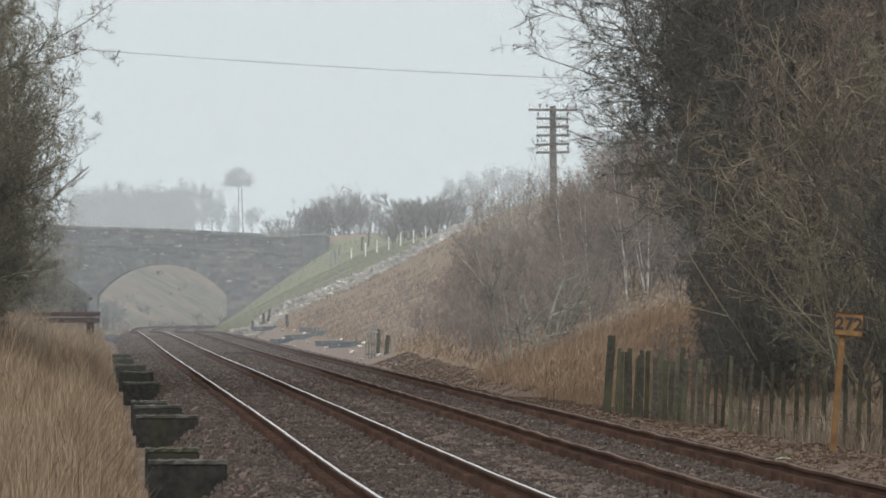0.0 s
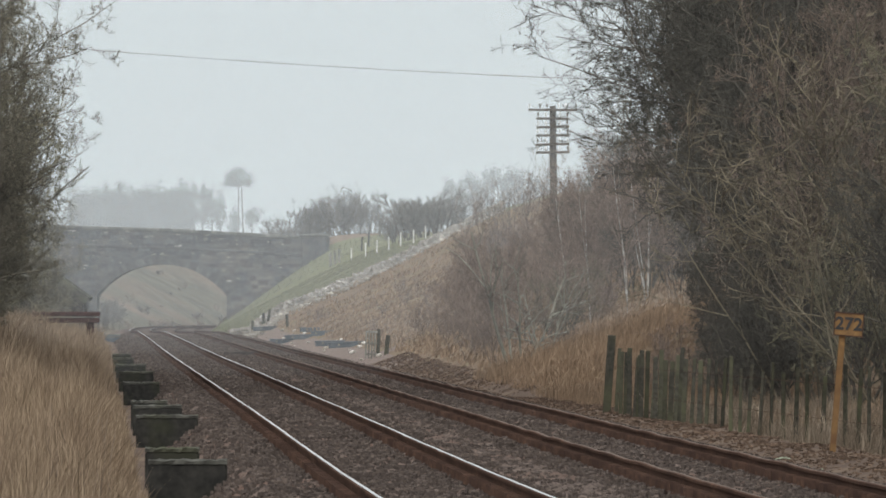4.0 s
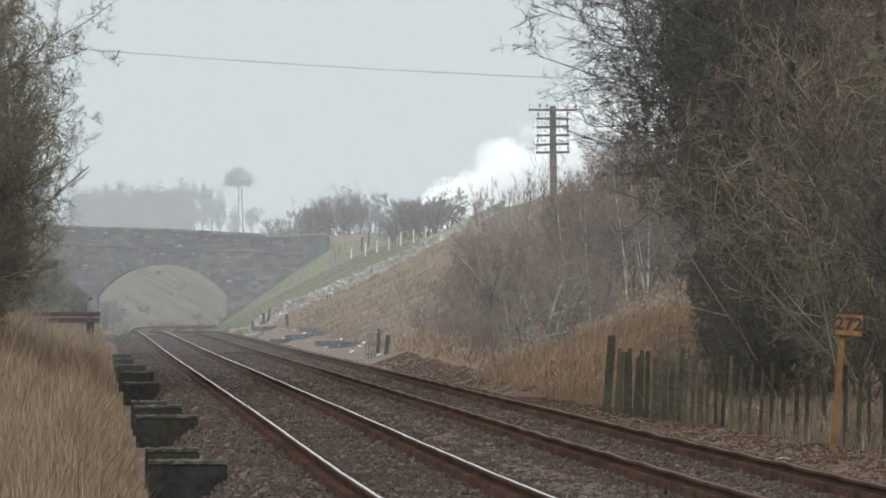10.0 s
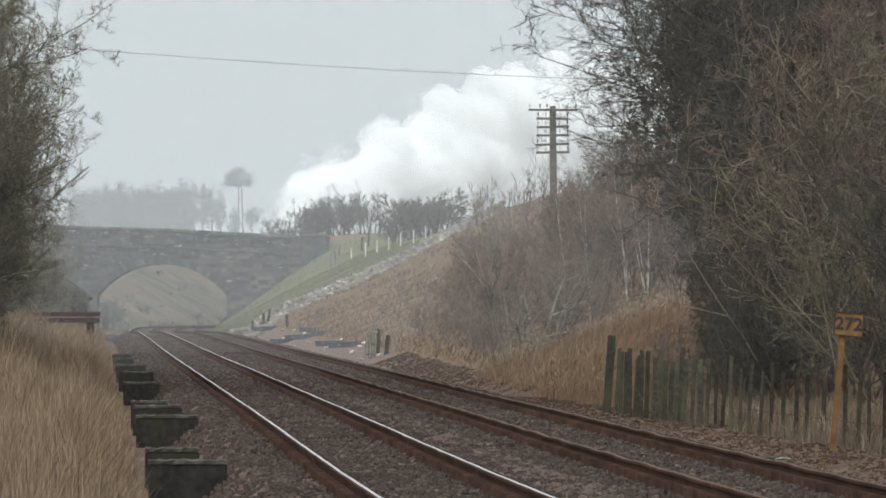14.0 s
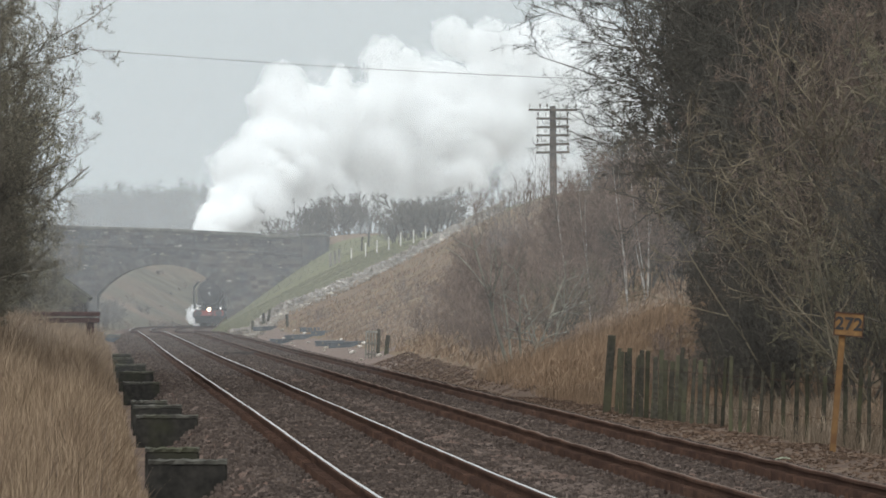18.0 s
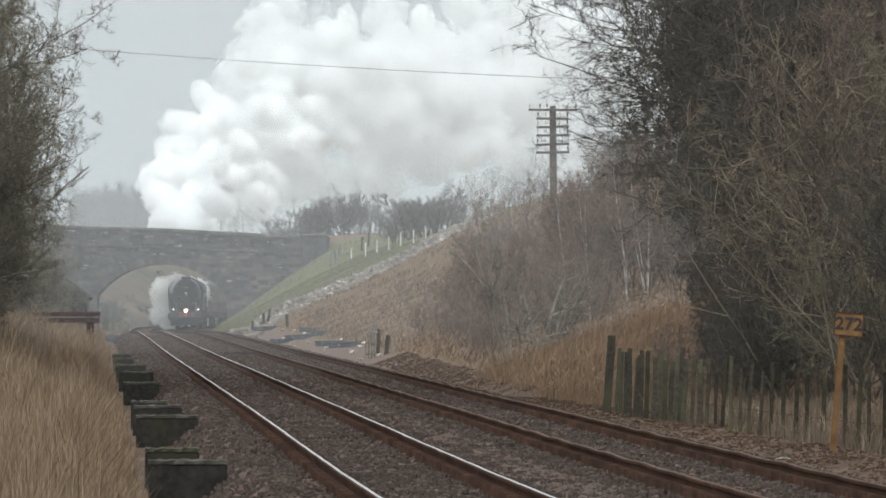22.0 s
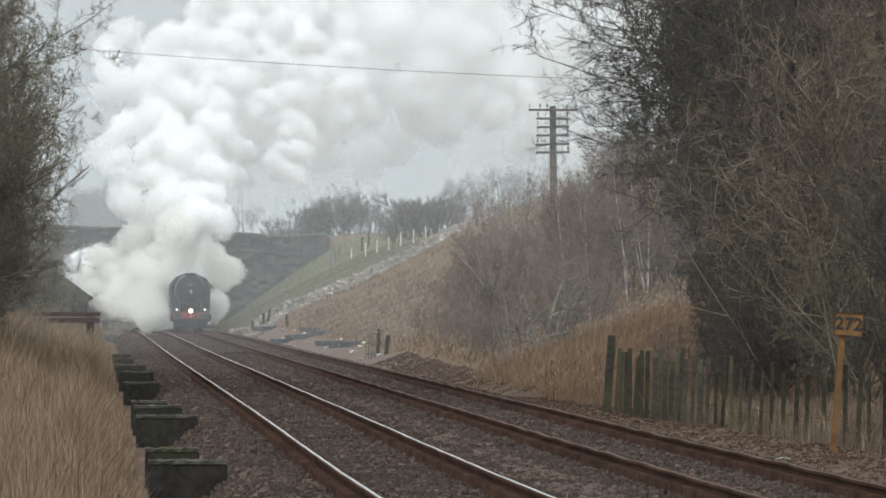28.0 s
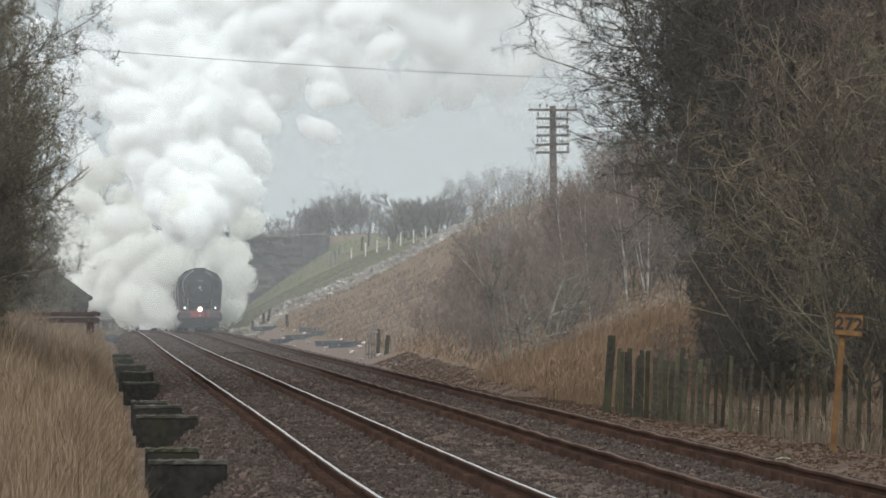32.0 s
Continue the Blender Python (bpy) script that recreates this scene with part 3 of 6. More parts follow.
kind_of_plant("hedge2", BARK, TWIG_HEDGE, seed=10, height=3.4, stems=7, spread=0.5, kids=(10, 10, 11), lift=0.06, thick=0.06, bend=0.2, start_r=0.4, fan=0.85, min_r=0.006)
kind_of_plant("ash", BARK, TWIG_GREEN, seed=12, height=7.4, stems=5, spread=0.36, kids=(11, 7, 6, 5), lift=0.05, thick=0.06, bend=0.18, fan=0.75)
kind_of_plant("ash2", BARK, TWIG_GREEN, seed=13, height=6.4, stems=7, spread=0.4, kids=(11, 7, 6, 4), lift=0.04, thick=0.05, bend=0.18, fan=0.75)

kind_of_plant("spreading", BARK_PALE, TWIG_BUSH, seed=23, height=4.9, stems=4, spread=0.42, kids=(8, 6, 5), lift=0.05, thick=0.062, bend=0.17, start_r=0.15, fan=0.75, min_r=0.0065)
kind_of_plant("whip1", TWIG_BUSH, TWIG_BUSH, seed=24, height=2.9, stems=5, spread=0.22, kids=(5, 3), lift=0.1, thick=0.03, bend=0.1, start_r=0.7, fan=0.5, min_r=0.009)
kind_of_plant("whip2", TWIG_BUSH, TWIG_RED, seed=25, height=2.6, stems=6, spread=0.3, kids=(6, 4), lift=0.1, thick=0.03, bend=0.12, start_r=0.9, fan=0.6, min_r=0.009)
kind_of_plant("bough1", TWIG_ASH, TWIG_ASH, seed=26, height=9.4, stems=2, spread=0.08, kids=(24, 10, 8, 5), lift=0.13, thick=0.07, bend=0.15, fan=1.35, min_r=0.0048, trunk_at=0.25, long=(0.62, 0.8))
kind_of_plant("bough2", TWIG_ASH, TWIG_ASH, seed=27, height=9.4, stems=2, spread=0.1, kids=(22, 10, 9, 5), lift=0.12, thick=0.07, bend=0.16, fan=1.2, min_r=0.0046, trunk_at=0.2, long=(0.6, 0.85))

# thorn thicket behind the paling fence
rng = rng_of(31)
for k, (x, y, s, key, tall) in enumerate((
        (7.3, 238, 1.25, "thorn1", 1.15), (8.3, 232, 1.3, "thorn3", 1.3), (9.6, 236, 1.35, "thorn3", 1.35), (7.7, 246, 1.35, "thorn2", 1.25), (8.9, 250, 1.4, "thorn3", 1.4),
        (10.4, 248, 1.35, "thorn3", 1.25), (7.4, 256, 1.3, "thorn1", 1.3), (8.0, 262, 1.45, "thorn4", 1.4), (9.8, 262, 1.4, "thorn1", 1.3), (11.6, 258, 1.4, "thorn2", 1.3), (7.9, 271, 1.4, "thorn2", 1.35),
        (9.0, 275, 1.4, "thorn1", 1.35), (10.8, 274, 1.4, "thorn3", 1.3), (7.7, 224, 0.8, "thorn4", 1.0), (6.3, 258, 1.55, "thorn6", 1.05), (6.7, 266, 1.55, "thorn6", 1.05), (6.9, 276, 1.6, "thorn6", 1.05), (7.2, 262, 1.35, "thorn5", 1.2), (7.2, 272, 1.3, "thorn5", 1.35), (7.6, 280, 1.5, "thorn5", 1.3), (7.3, 286, 1.3, "thorn5", 1.4), (8.0, 290, 1.5, "thorn2", 1.35), (9.0, 222, 0.95, "thorn1", 1.0), (7.3, 228, 0.75, "thorn1", 1.0), (8.2, 243, 1.3, "thorn2", 1.2), (9.2, 227, 1.25, "thorn4", 1.3))):
    plant(key, "hawthorn_bush", x, y, s, rng.uniform(0, 6.28), "dense leafless hawthorn bush of dark tangled twigs behind the palings", "bush", "lineside hawthorns", tall=tall)
for x, y, s, lean, a in ((9.5, 250, 2.0, -27, 0.3), (9.5, 256, 2.0, -25, 1.9), (9.7, 262, 2.0, -28, 3.7), (9.6, 268, 2.1, -24, 5.0), (9.2, 246, 1.85, -22, 2.6)):
    plant("arching", "hawthorn_bush", x, y, s, a, "overhanging leafless hawthorn with arching dark twigs", "bush", "lineside hawthorns", tall=0.95, lean=lean)
for x, y, s, key in ((5.4, 240, 0.4, "thorn1"), (5.4, 236, 0.55, "thorn2"), (5.9, 234, 0.6, "thorn1"), (6.5, 231, 0.6, "thorn2"), (6.0, 246, 0.6, "thorn1"), (6.4, 243, 0.7, "thorn2"), (7.0, 232, 0.7, "thorn1")):
    plant(key, "hawthorn_bush", x, y, s, 3.0 * x, "low tangled hawthorn growth behind the palings", "bush", "lineside hawthorns")
for x, y, s, a in ((7.3, 222, 1.6, 0.6), (8.3, 224, 1.7, 2.0), (7.9, 219, 1.45, 4.4), (6.6, 230, 1.5, 3.4), (7.0, 226, 1.75, 5.2), (8.7, 226, 2.0, 3.0)):
    plant("pale", "bramble_bush", x, y, s, a, "pale straggling branches in front of dark hawthorn", "bush", "pale shrubs")

for x, y, s in ((4.5, 246, 0.5), (4.9, 250, 0.55), (4.3, 252, 0.35)):
    plant("sapling3", "thorn_seedling", x, y, s, 2.0 * y, "thin leafless thorn stems in the dry grass", "bush", "thorn seedlings")

# young birches and shrubs on the bank
for x, y, s, key in ((2.7, 345, 0.71, "sapling1"), (1.2, 372, 0.72, "sapling1"), (3.3, 360, 0.72, "sapling1"), (2.4, 400, 0.71, "sapling1"), (3.8, 395, 0.71, "sapling1"), (5.0, 390, 0.98, "sapling1"), (6.4, 380, 0.9, "thorn3"),
                     (1.6, 425, 0.71, "sapling1"), (4.6, 430, 0.92, "sapling1"), (6.2, 425, 0.9, "thorn3"), (0.9, 395, 0.72, "sapling3"), (3.2, 455, 0.7, "sapling1"), (7.4, 400, 0.95, "thorn1"), (7.6, 330, 0.95, "thorn3"),
                     (4.6, 362, 0.95, "sapling3"), (5.6, 372, 0.85, "thorn3"), (3.6, 376, 0.81, "sapling3"), (4.2, 410, 0.79, "sapling3"), (5.6, 415, 1.1, "sapling3"), (6.8, 356, 0.9, "thorn1"), (2.2, 352, 0.75, "sapling3"), (1.5, 400, 0.81, "sapling3"),
                     (2.9, 420, 0.76, "sapling3"), (2.0, 450, 0.75, "sapling3"), (7.0, 430, 1.0, "thorn2"), (6.2, 336, 0.8, "sapling3"), (4.9, 446, 0.67, "sapling3"), (3.9, 340, 0.6, "sapling3"), (0.6, 420, 0.7, "sapling3"), (0.2, 440, 0.6, "sapling1"),
                     (1.4, 340, 0.5, "sapling3"), (3.3, 335, 0.6, "sapling2"), (2.9, 331, 0.55, "sapling2"), (5.2, 395, 1.05, "sapling1"), (5.1, 370, 0.72, "thorn1"), (5.9, 364, 0.8, "thorn2"), (6.6, 366, 0.9, "thorn1"), (4.7, 388, 0.7, "thorn3")):
    plant(key, "bank_shrub", x, y, s, rng.uniform(0, 6.28), "leafless purple-brown shrub growing on the grassy bank", "shrub", "bank shrubs")
for x, y, s, a in ((1.86, 322, 1.0, 0.4), (2.6, 326, 0.72, 2.2)):
    plant("spreading", "bank_tree", x, y, s, a, "small leafless tree with spreading grey limbs at the bank foot", "tree", "bank trees")
r = rng_of(61)
for k in range(26):
    y = r.uniform(560, 745)
    x = (0.0022 + 0.0088 * r.rand()) * y
    plant(("whip1", "whip2")[k % 2], "ridge_sapling", x, y, r.uniform(0.6, 1.15), r.uniform(0, 6.28), "thin upright leafless sapling on the brow of the bank", "sapling", "ridge saplings", tall=1.2)
for x, y, s in ((4.2, 344, 1.05), (5.2, 340, 1.15), (5.75, 342, 1.1), (3.9, 366, 1.0), (5.5, 352, 1.2)):
    plant("birch", "birch_tree", x, y, s, rng.uniform(0, 6.28), "slender leafless birch with white peeling bark", "tree", "bank birches")

for k in range(34):
    y = rng.uniform(335, 725)
    x = float(mid_x(y)) + rng.uniform(6.0, 8.0 + y * 0.012)
    plant("sapling3", "bramble_clump", x, y, rng.uniform(0.16, 0.36), rng.uniform(0, 6.28), "low brown bramble clump in the bank grass", "bramble", "bank brambles", sink=0.05)
for x, y, s in ((0.3, 385, 0.5), (-0.1, 410, 0.42), (0.7, 360, 0.45), (-0.6, 440, 0.35), (0.9, 450, 0.6)):
    plant("sapling3", "bank_shrub", x, y, s, 2.0 * y, "leafless purple-brown shrub growing on the grassy bank", "shrub", "bank shrubs")

# trees on the other side of the line
for x, y, s, key, tall in ((-12.0, 285, 1.3, "ash", 1.45), (-11.4, 296, 1.25, "ash2", 1.5), (-13.2, 300, 1.4, "ash", 1.4), (-11.9, 312, 1.3, "ash2", 1.5), (-12.8, 280, 1.3, "ash2", 1.5), (-13.2, 315, 1.4, "ash2", 1.5), (-11.3, 272, 0.9, "ash2", 1.1),
                           (-11.1, 286, 0.85, "thorn4", 1.1), (-11.9, 304, 1.3, "thorn1", 1.5), (-10.9, 303, 0.95, "thorn4", 1.2), (-12.4, 292, 1.4, "thorn4", 1.5), (-13.2, 290, 1.5, "thorn4", 1.5), (-11.7, 320, 1.3, "thorn4", 1.5), (-12.6, 325, 1.4, "ash", 1.4), (-10.8, 279, 0.6, "thorn4", 1.0),
                           (-10.7, 270, 0.8, "thorn4", 1.0), (-11.2, 265, 0.9, "thorn4", 1.1), (-10.3, 275, 0.6, "thorn4", 1.0), (-10.9, 262, 0.7, "ash2", 0.9), (-10.5, 262, 1.0, "bough1", 1.0), (-10.2, 270, 0.96, "bough2", 1.05), (-10.1, 256, 0.95, "bough2", 1.05), (-10.9, 279, 1.1, "bough1", 1.0), (-11.3, 266, 1.05, "bough2", 1.1), (-10.6, 250, 0.9, "bough1", 1.1), (-10.0, 283, 0.8, "bough1", 1.1),
                           (-11.2, 258, 1.0, "bough1", 1.05), (-11.6, 252, 1.0, "bough2", 1.0), (-11.9, 272, 1.1, "bough1", 1.05), (-9.95, 263, 0.66, "bough2", 0.95), (-10.25, 255, 0.7, "bough1", 0.95), (-10.0, 272, 0.72, "bough1", 0.9), (-10.35, 259, 0.55, "ash2", 0.95), (-14.7, 450, 0.75, "thorn4", 1.3), (-14.3, 460, 0.7, "ash2", 1.2), (-15.4, 470, 0.9, "thorn4", 1.2), (-14.0, 455, 0.5, "thorn4", 1.3), (-15.0, 440, 0.75, "ash2", 1.3), (-14.5, 445, 0.65, "thorn1", 1.2), (-15.0, 465, 0.8, "bough2", 0.8), (-14.6, 452, 0.6, "bough1", 0.8)):
    plant(key, "ash_tree", x - 0.55, y, s, rng.uniform(0, 6.28), "leafless tree with upturned grey twigs beside the line", "tree", "lineside trees", tall=tall)

# hedges and trees on the skyline beyond the bridge
for x, y, s, key in ((-14.2, 1010, 1.50, "hedge1"), (-13.2, 1014, 1.62, "hedge1"), (-12.3, 1008, 1.56, "hedge1"), (-11.2, 1012, 1.56, "hedge1"), (-10.2, 1016, 1.50, "hedge1"), (-9.0, 1012, 1.62, "hedge1"), (-7.9, 1010, 1.56, "hedge2"), (-6.8, 1014, 1.62, "hedge1"), (-5.8, 1018, 1.69, "hedge1"),
                     (-8.5, 1022, 1.43, "hedge2"), (-10.6, 1024, 1.50, "hedge1"), (-3.6, 962, 1.43, "hedge2"), (-2.6, 958, 1.62, "hedge2"), (-1.6, 962, 1.69, "hedge2"), (-0.5, 960, 1.62, "hedge2"), (0.4, 964, 1.43, "hedge2"), (-1.2, 970, 1.56, "hedge2"), (-29.5, 1040, 1.12, "hedge1"), (-28.3, 1040, 1.00, "hedge1"), (-27.2, 1042, 1.00, "hedge1")):
    plant(key, "hedge_bush", x, y, 0.78 * s, rng.uniform(0, 6.28), "bare hedge bush on the skyline by the bridge", "bush", "skyline hedge")


r = rng_of(77)
for k in range(46):
    y = r.uniform(1062, 1190)
    plant(("sapling3", "hedge2", "sapling1")[k % 3], "cutting_scrub", r.uniform(-33, -19 + 0.04 * (y - 1062)), y, r.uniform(0.1, 0.3), r.uniform(0, 6.28), "low brown scrub on the far cutting side", "bush", "cutting scrub", sink=0.05)
for x, y, s in ((-29.6, 1090, 0.5), (-28.8, 1096, 0.6), (-28.0, 1092, 0.45), (-24.5, 1110, 0.3), (-24.0, 1112, 0.35), (-26.5, 1130, 0.4), (-30.5, 1120, 0.7), (-22.6, 1160, 0.3)):
    plant("hedge2", "gorse_bush", x, y, s, 1.0 * x, "small dark scrub bush on the far cutting side", "bush", "cutting scrub")


def far_tree(x, y, z, h, crown, seed, stem, label, name="far_tree", trunks=1):
    """A far crown of fine foliage on one trunk or more; stem is the bare share of its height."""
    rng = rng_of(seed)
    root = empty(name, pose(x, y, z), label, "tree", "far woods")
    for k in range(trunks):
        part("trunk", tube(bmesh.new(), (0.9 * k, 0, -1), (0.35 * k + 0.1, 0, h * 0.8), 0.17, 0.09, 7), BARK, root)
    low, tall = h * stem, h * (1 - stem)
    d = unit(rng.randn(42, 3)) * rng.uniform(0.2, 1, (42, 1)) ** 0.4
    d[:, 2] = np.where(d[:, 2] < 0, d[:, 2] * (0.3 if stem > 0.5 else 0.8), d[:, 2]) + rng.uniform(-.12, .12, 42)
    c = d * np.array([crown * 0.44, crown * 0.44, tall * 0.43]) + np.array([0, 0, low + tall * 0.5])
    v, f = clumps(rng, c, (crown * 0.075, crown * 0.075, tall * 0.06), 110, 0.8)
    ob = new("crown", mesh_of("crown", v, f, PINE))
    ob.parent = root


for k in range(30):
    r = rng_of(400 + k)
    u = k / 29
    top = 20.3 + 0.75 * math.sin(3.0 * u) + 0.9 * u + r.uniform(-0.3, 0.3)
    far_tree(-59.5 + 17.5 * u + r.uniform(-.3, .3), 2050 + r.uniform(-20, 20), 9.5, top - 9.5, r.uniform(3.2, 4.4), 500 + k, 0.04, "hazy far woodland tree on the horizon")
for k, (x, top, c) in enumerate(((-42.0, 21.9, 3.2), (-40.6, 22.2, 3.0), (-39.2, 21.6, 2.8), (-37.8, 21.9, 3.0), (-36.6, 20.6, 2.2), (-43.4, 21.3, 3.0), (-34.6, 18.2, 2.4))):
    far_tree(x, 2050 + 8 * k, 9.5, top - 9.5, c, 540 + k, 0.34, "hazy far pine with a bare trunk on the horizon", "pine_tree")
far_tree(-29.1, 1800, 10, 11.5, 4.7, 601, 0.64, "tall round-headed pine standing out in the haze", "pine_tree", 2)
far_tree(-27.4, 1815, 10, 6.2, 2.4, 602, 0.4, "thin hazy pine beside a taller one", "pine_tree")
for k, (x, h, c) in enumerate(((1.0, 10.2, 3.4), (3.2, 12.0, 4.0), (5.4, 13.3, 4.2), (7.9, 13.6, 4.6), (10.4, 12.9, 4.4), (13.2, 12.4, 4.6), (16, 12.6, 4.6), (-14.2, 10.2, 3.6), (-12.0, 8.9, 3.4), (-10.2, 8.2, 2.6))):
    far_tree(x, 1820 + 8 * k, 9.5, h, c, 650 + k, 0.1, "hazy far woodland tree on the horizon")


# ---- grass ----
def blades(name, x, y, height, width, lean, material, seed, label, sway=0.3):
    rng = rng_of(seed)
    n = len(x)
    z = ground_z(x, y) - 0.03
    h = height * rng.uniform(0.55, 1.15, n)
    a = rng.uniform(0, 6.283, n)
    tip = np.stack([np.cos(a) * lean * h * rng.rand(n) + sway * h * rng.rand(n), np.sin(a) * lean * h * rng.rand(n), h], -1)
    w = width * rng.uniform(0.6, 1.4, n)
    p = np.stack([x, y, z], -1)
    side = np.stack([w, 0.3 * w, 0 * w], -1)
    mid = p + tip * np.array([0.35, 0.35, 0.6])
    v = np.stack([p - side, p + side, mid + side * 0.8, mid - side * 0.8, p + tip], 1).reshape(-1, 3)
    i = np.arange(n) * 5
    f = [tuple(q) for q in np.stack([i, i + 1, i + 2, i + 3], -1).tolist()] + [tuple(q) for q in np.stack([i + 3, i + 2, i + 4], -1).tolist()]
    ob = new(name, mesh_of(name, v, f, material))
    tagged(ob, label, "grass", "grass", "stuff")


rng = rng_of(77)
n = 105000
y = 80 * np.exp(rng.rand(n) ** 0.9 * math.log(560 / 80))
u = -4.45 - rng.rand(n) ** 1.3 * (1.0 + y * 0.016)
x = mid_x(y) + u
tall = np.clip(0.72 + 0.22 * wave(u * 4, y, 14, 3) + 0.2 * wave(u * 9, y, 5, 13) + 0.45 * smooth_step(y, 230, 380) + 0.75 * smooth_step(-u, 5.4, 7.6) * smooth_step(y, 150, 235), 0.15, 1.75) * (0.38 + 0.62 * smooth_step(-u, 4.45, 5.2))
blades("tall_dry_grass", x, y, tall, 0.0022 + 0.000014 * y, 0.55, BLADE, 78, "tall pale dry grass growing beside the track", sway=0.08 + 0.14 * wave(u * 6, y, 11, 23))
n = 340
y = 84 * np.exp(rng.rand(n) * math.log(420 / 84))
u = -4.7 - rng.rand(n) ** 1.2 * (0.8 + y * 0.014)
blades("weed_stalks", mid_x(y) + u, y, np.full(n, 0.95), 0.004, 0.3, TWIG_BUSH, 83, "dead brown weed stalks standing in the dry grass", sway=0.25 * np.sign(rng.randn(n)))
n = 60000
y = 190 * np.exp(rng.rand(n) * math.log(745 / 190))
u = np.interp(y, [200, 300, 380, 700, 745], [5.9, 5.2, 5.5, 5.4, 4.4]) + rng.rand(n) * np.interp(y, [200, 300, 745], [4.5, 8, 17])
x = mid_x(y) + u
keep = wave(x, y, 6, 9) > -0.55
x, y = x[keep], y[keep]
blades("bank_grass", x, y, np.clip(0.2 + 0.2 * wave(x, y, 5, 4), 0.05, 0.6), 0.0045 + 0.000025 * y, 0.9, RUSSET, 79, "tangled russet dry grass on the cutting side")
n = 18000
y = rng.uniform(238, 330, n)
u = 4.9 + rng.rand(n) * np.interp(y, [226, 330], [4.0, 4.5])
blades("verge_grass", mid_x(y) + u, y, np.clip(0.33 + 0.3 * wave(u, y, 7, 8), 0.08, 0.9), 0.005, 0.6, RUSSET, 80, "dry straw-coloured grass on the bank beyond the fence")
n = 15000
y = rng.uniform(156, 226, n)
x = np.interp(y, [162, 234], [6.25, 3.2]) - 0.3 * smooth_step(-y, -205, -180) + 0.08 + rng.rand(n) ** 1.2 * 3.3
blades("fence_grass", x, y, np.clip(0.35 + 0.25 * wave(x, y, 5, 8), 0.08, 0.8), 0.004, 0.8, BRACKEN, 81, "matted dry grass and bracken behind the paling fence")
n = 22000
y = rng.uniform(752, 985, n)
u = 3.6 + rng.rand(n) * 14
blades("green_bank_grass", mid_x(y) + u, y, np.full(n, 0.2), 0.02, 0.7, TURF, 82, "short green grass on the bank by the bridge")


n = 12000
y = 130 * np.exp(rng.rand(n) * math.log(430 / 130))
u = 3.5 + rng.rand(n) * np.interp(y, [130, 240, 420, 730], [3.2, 1.6, 2.0, 1.8])
x = mid_x(y) + u
s = rng.uniform(0.015, 0.055, (n, 3)) * (1, 1, 0.45) * (0.6 + y / 300)[:, None]
ob = new("ground_litter", boxes_mesh("ground_litter", np.stack([x, y, ground_z(x, y) + 0.01], -1), s, LITTER, rng, 0.4, 3.1))
tagged(ob, "brown dead leaves and stones strewn along the verge", "litter", kind="stuff")


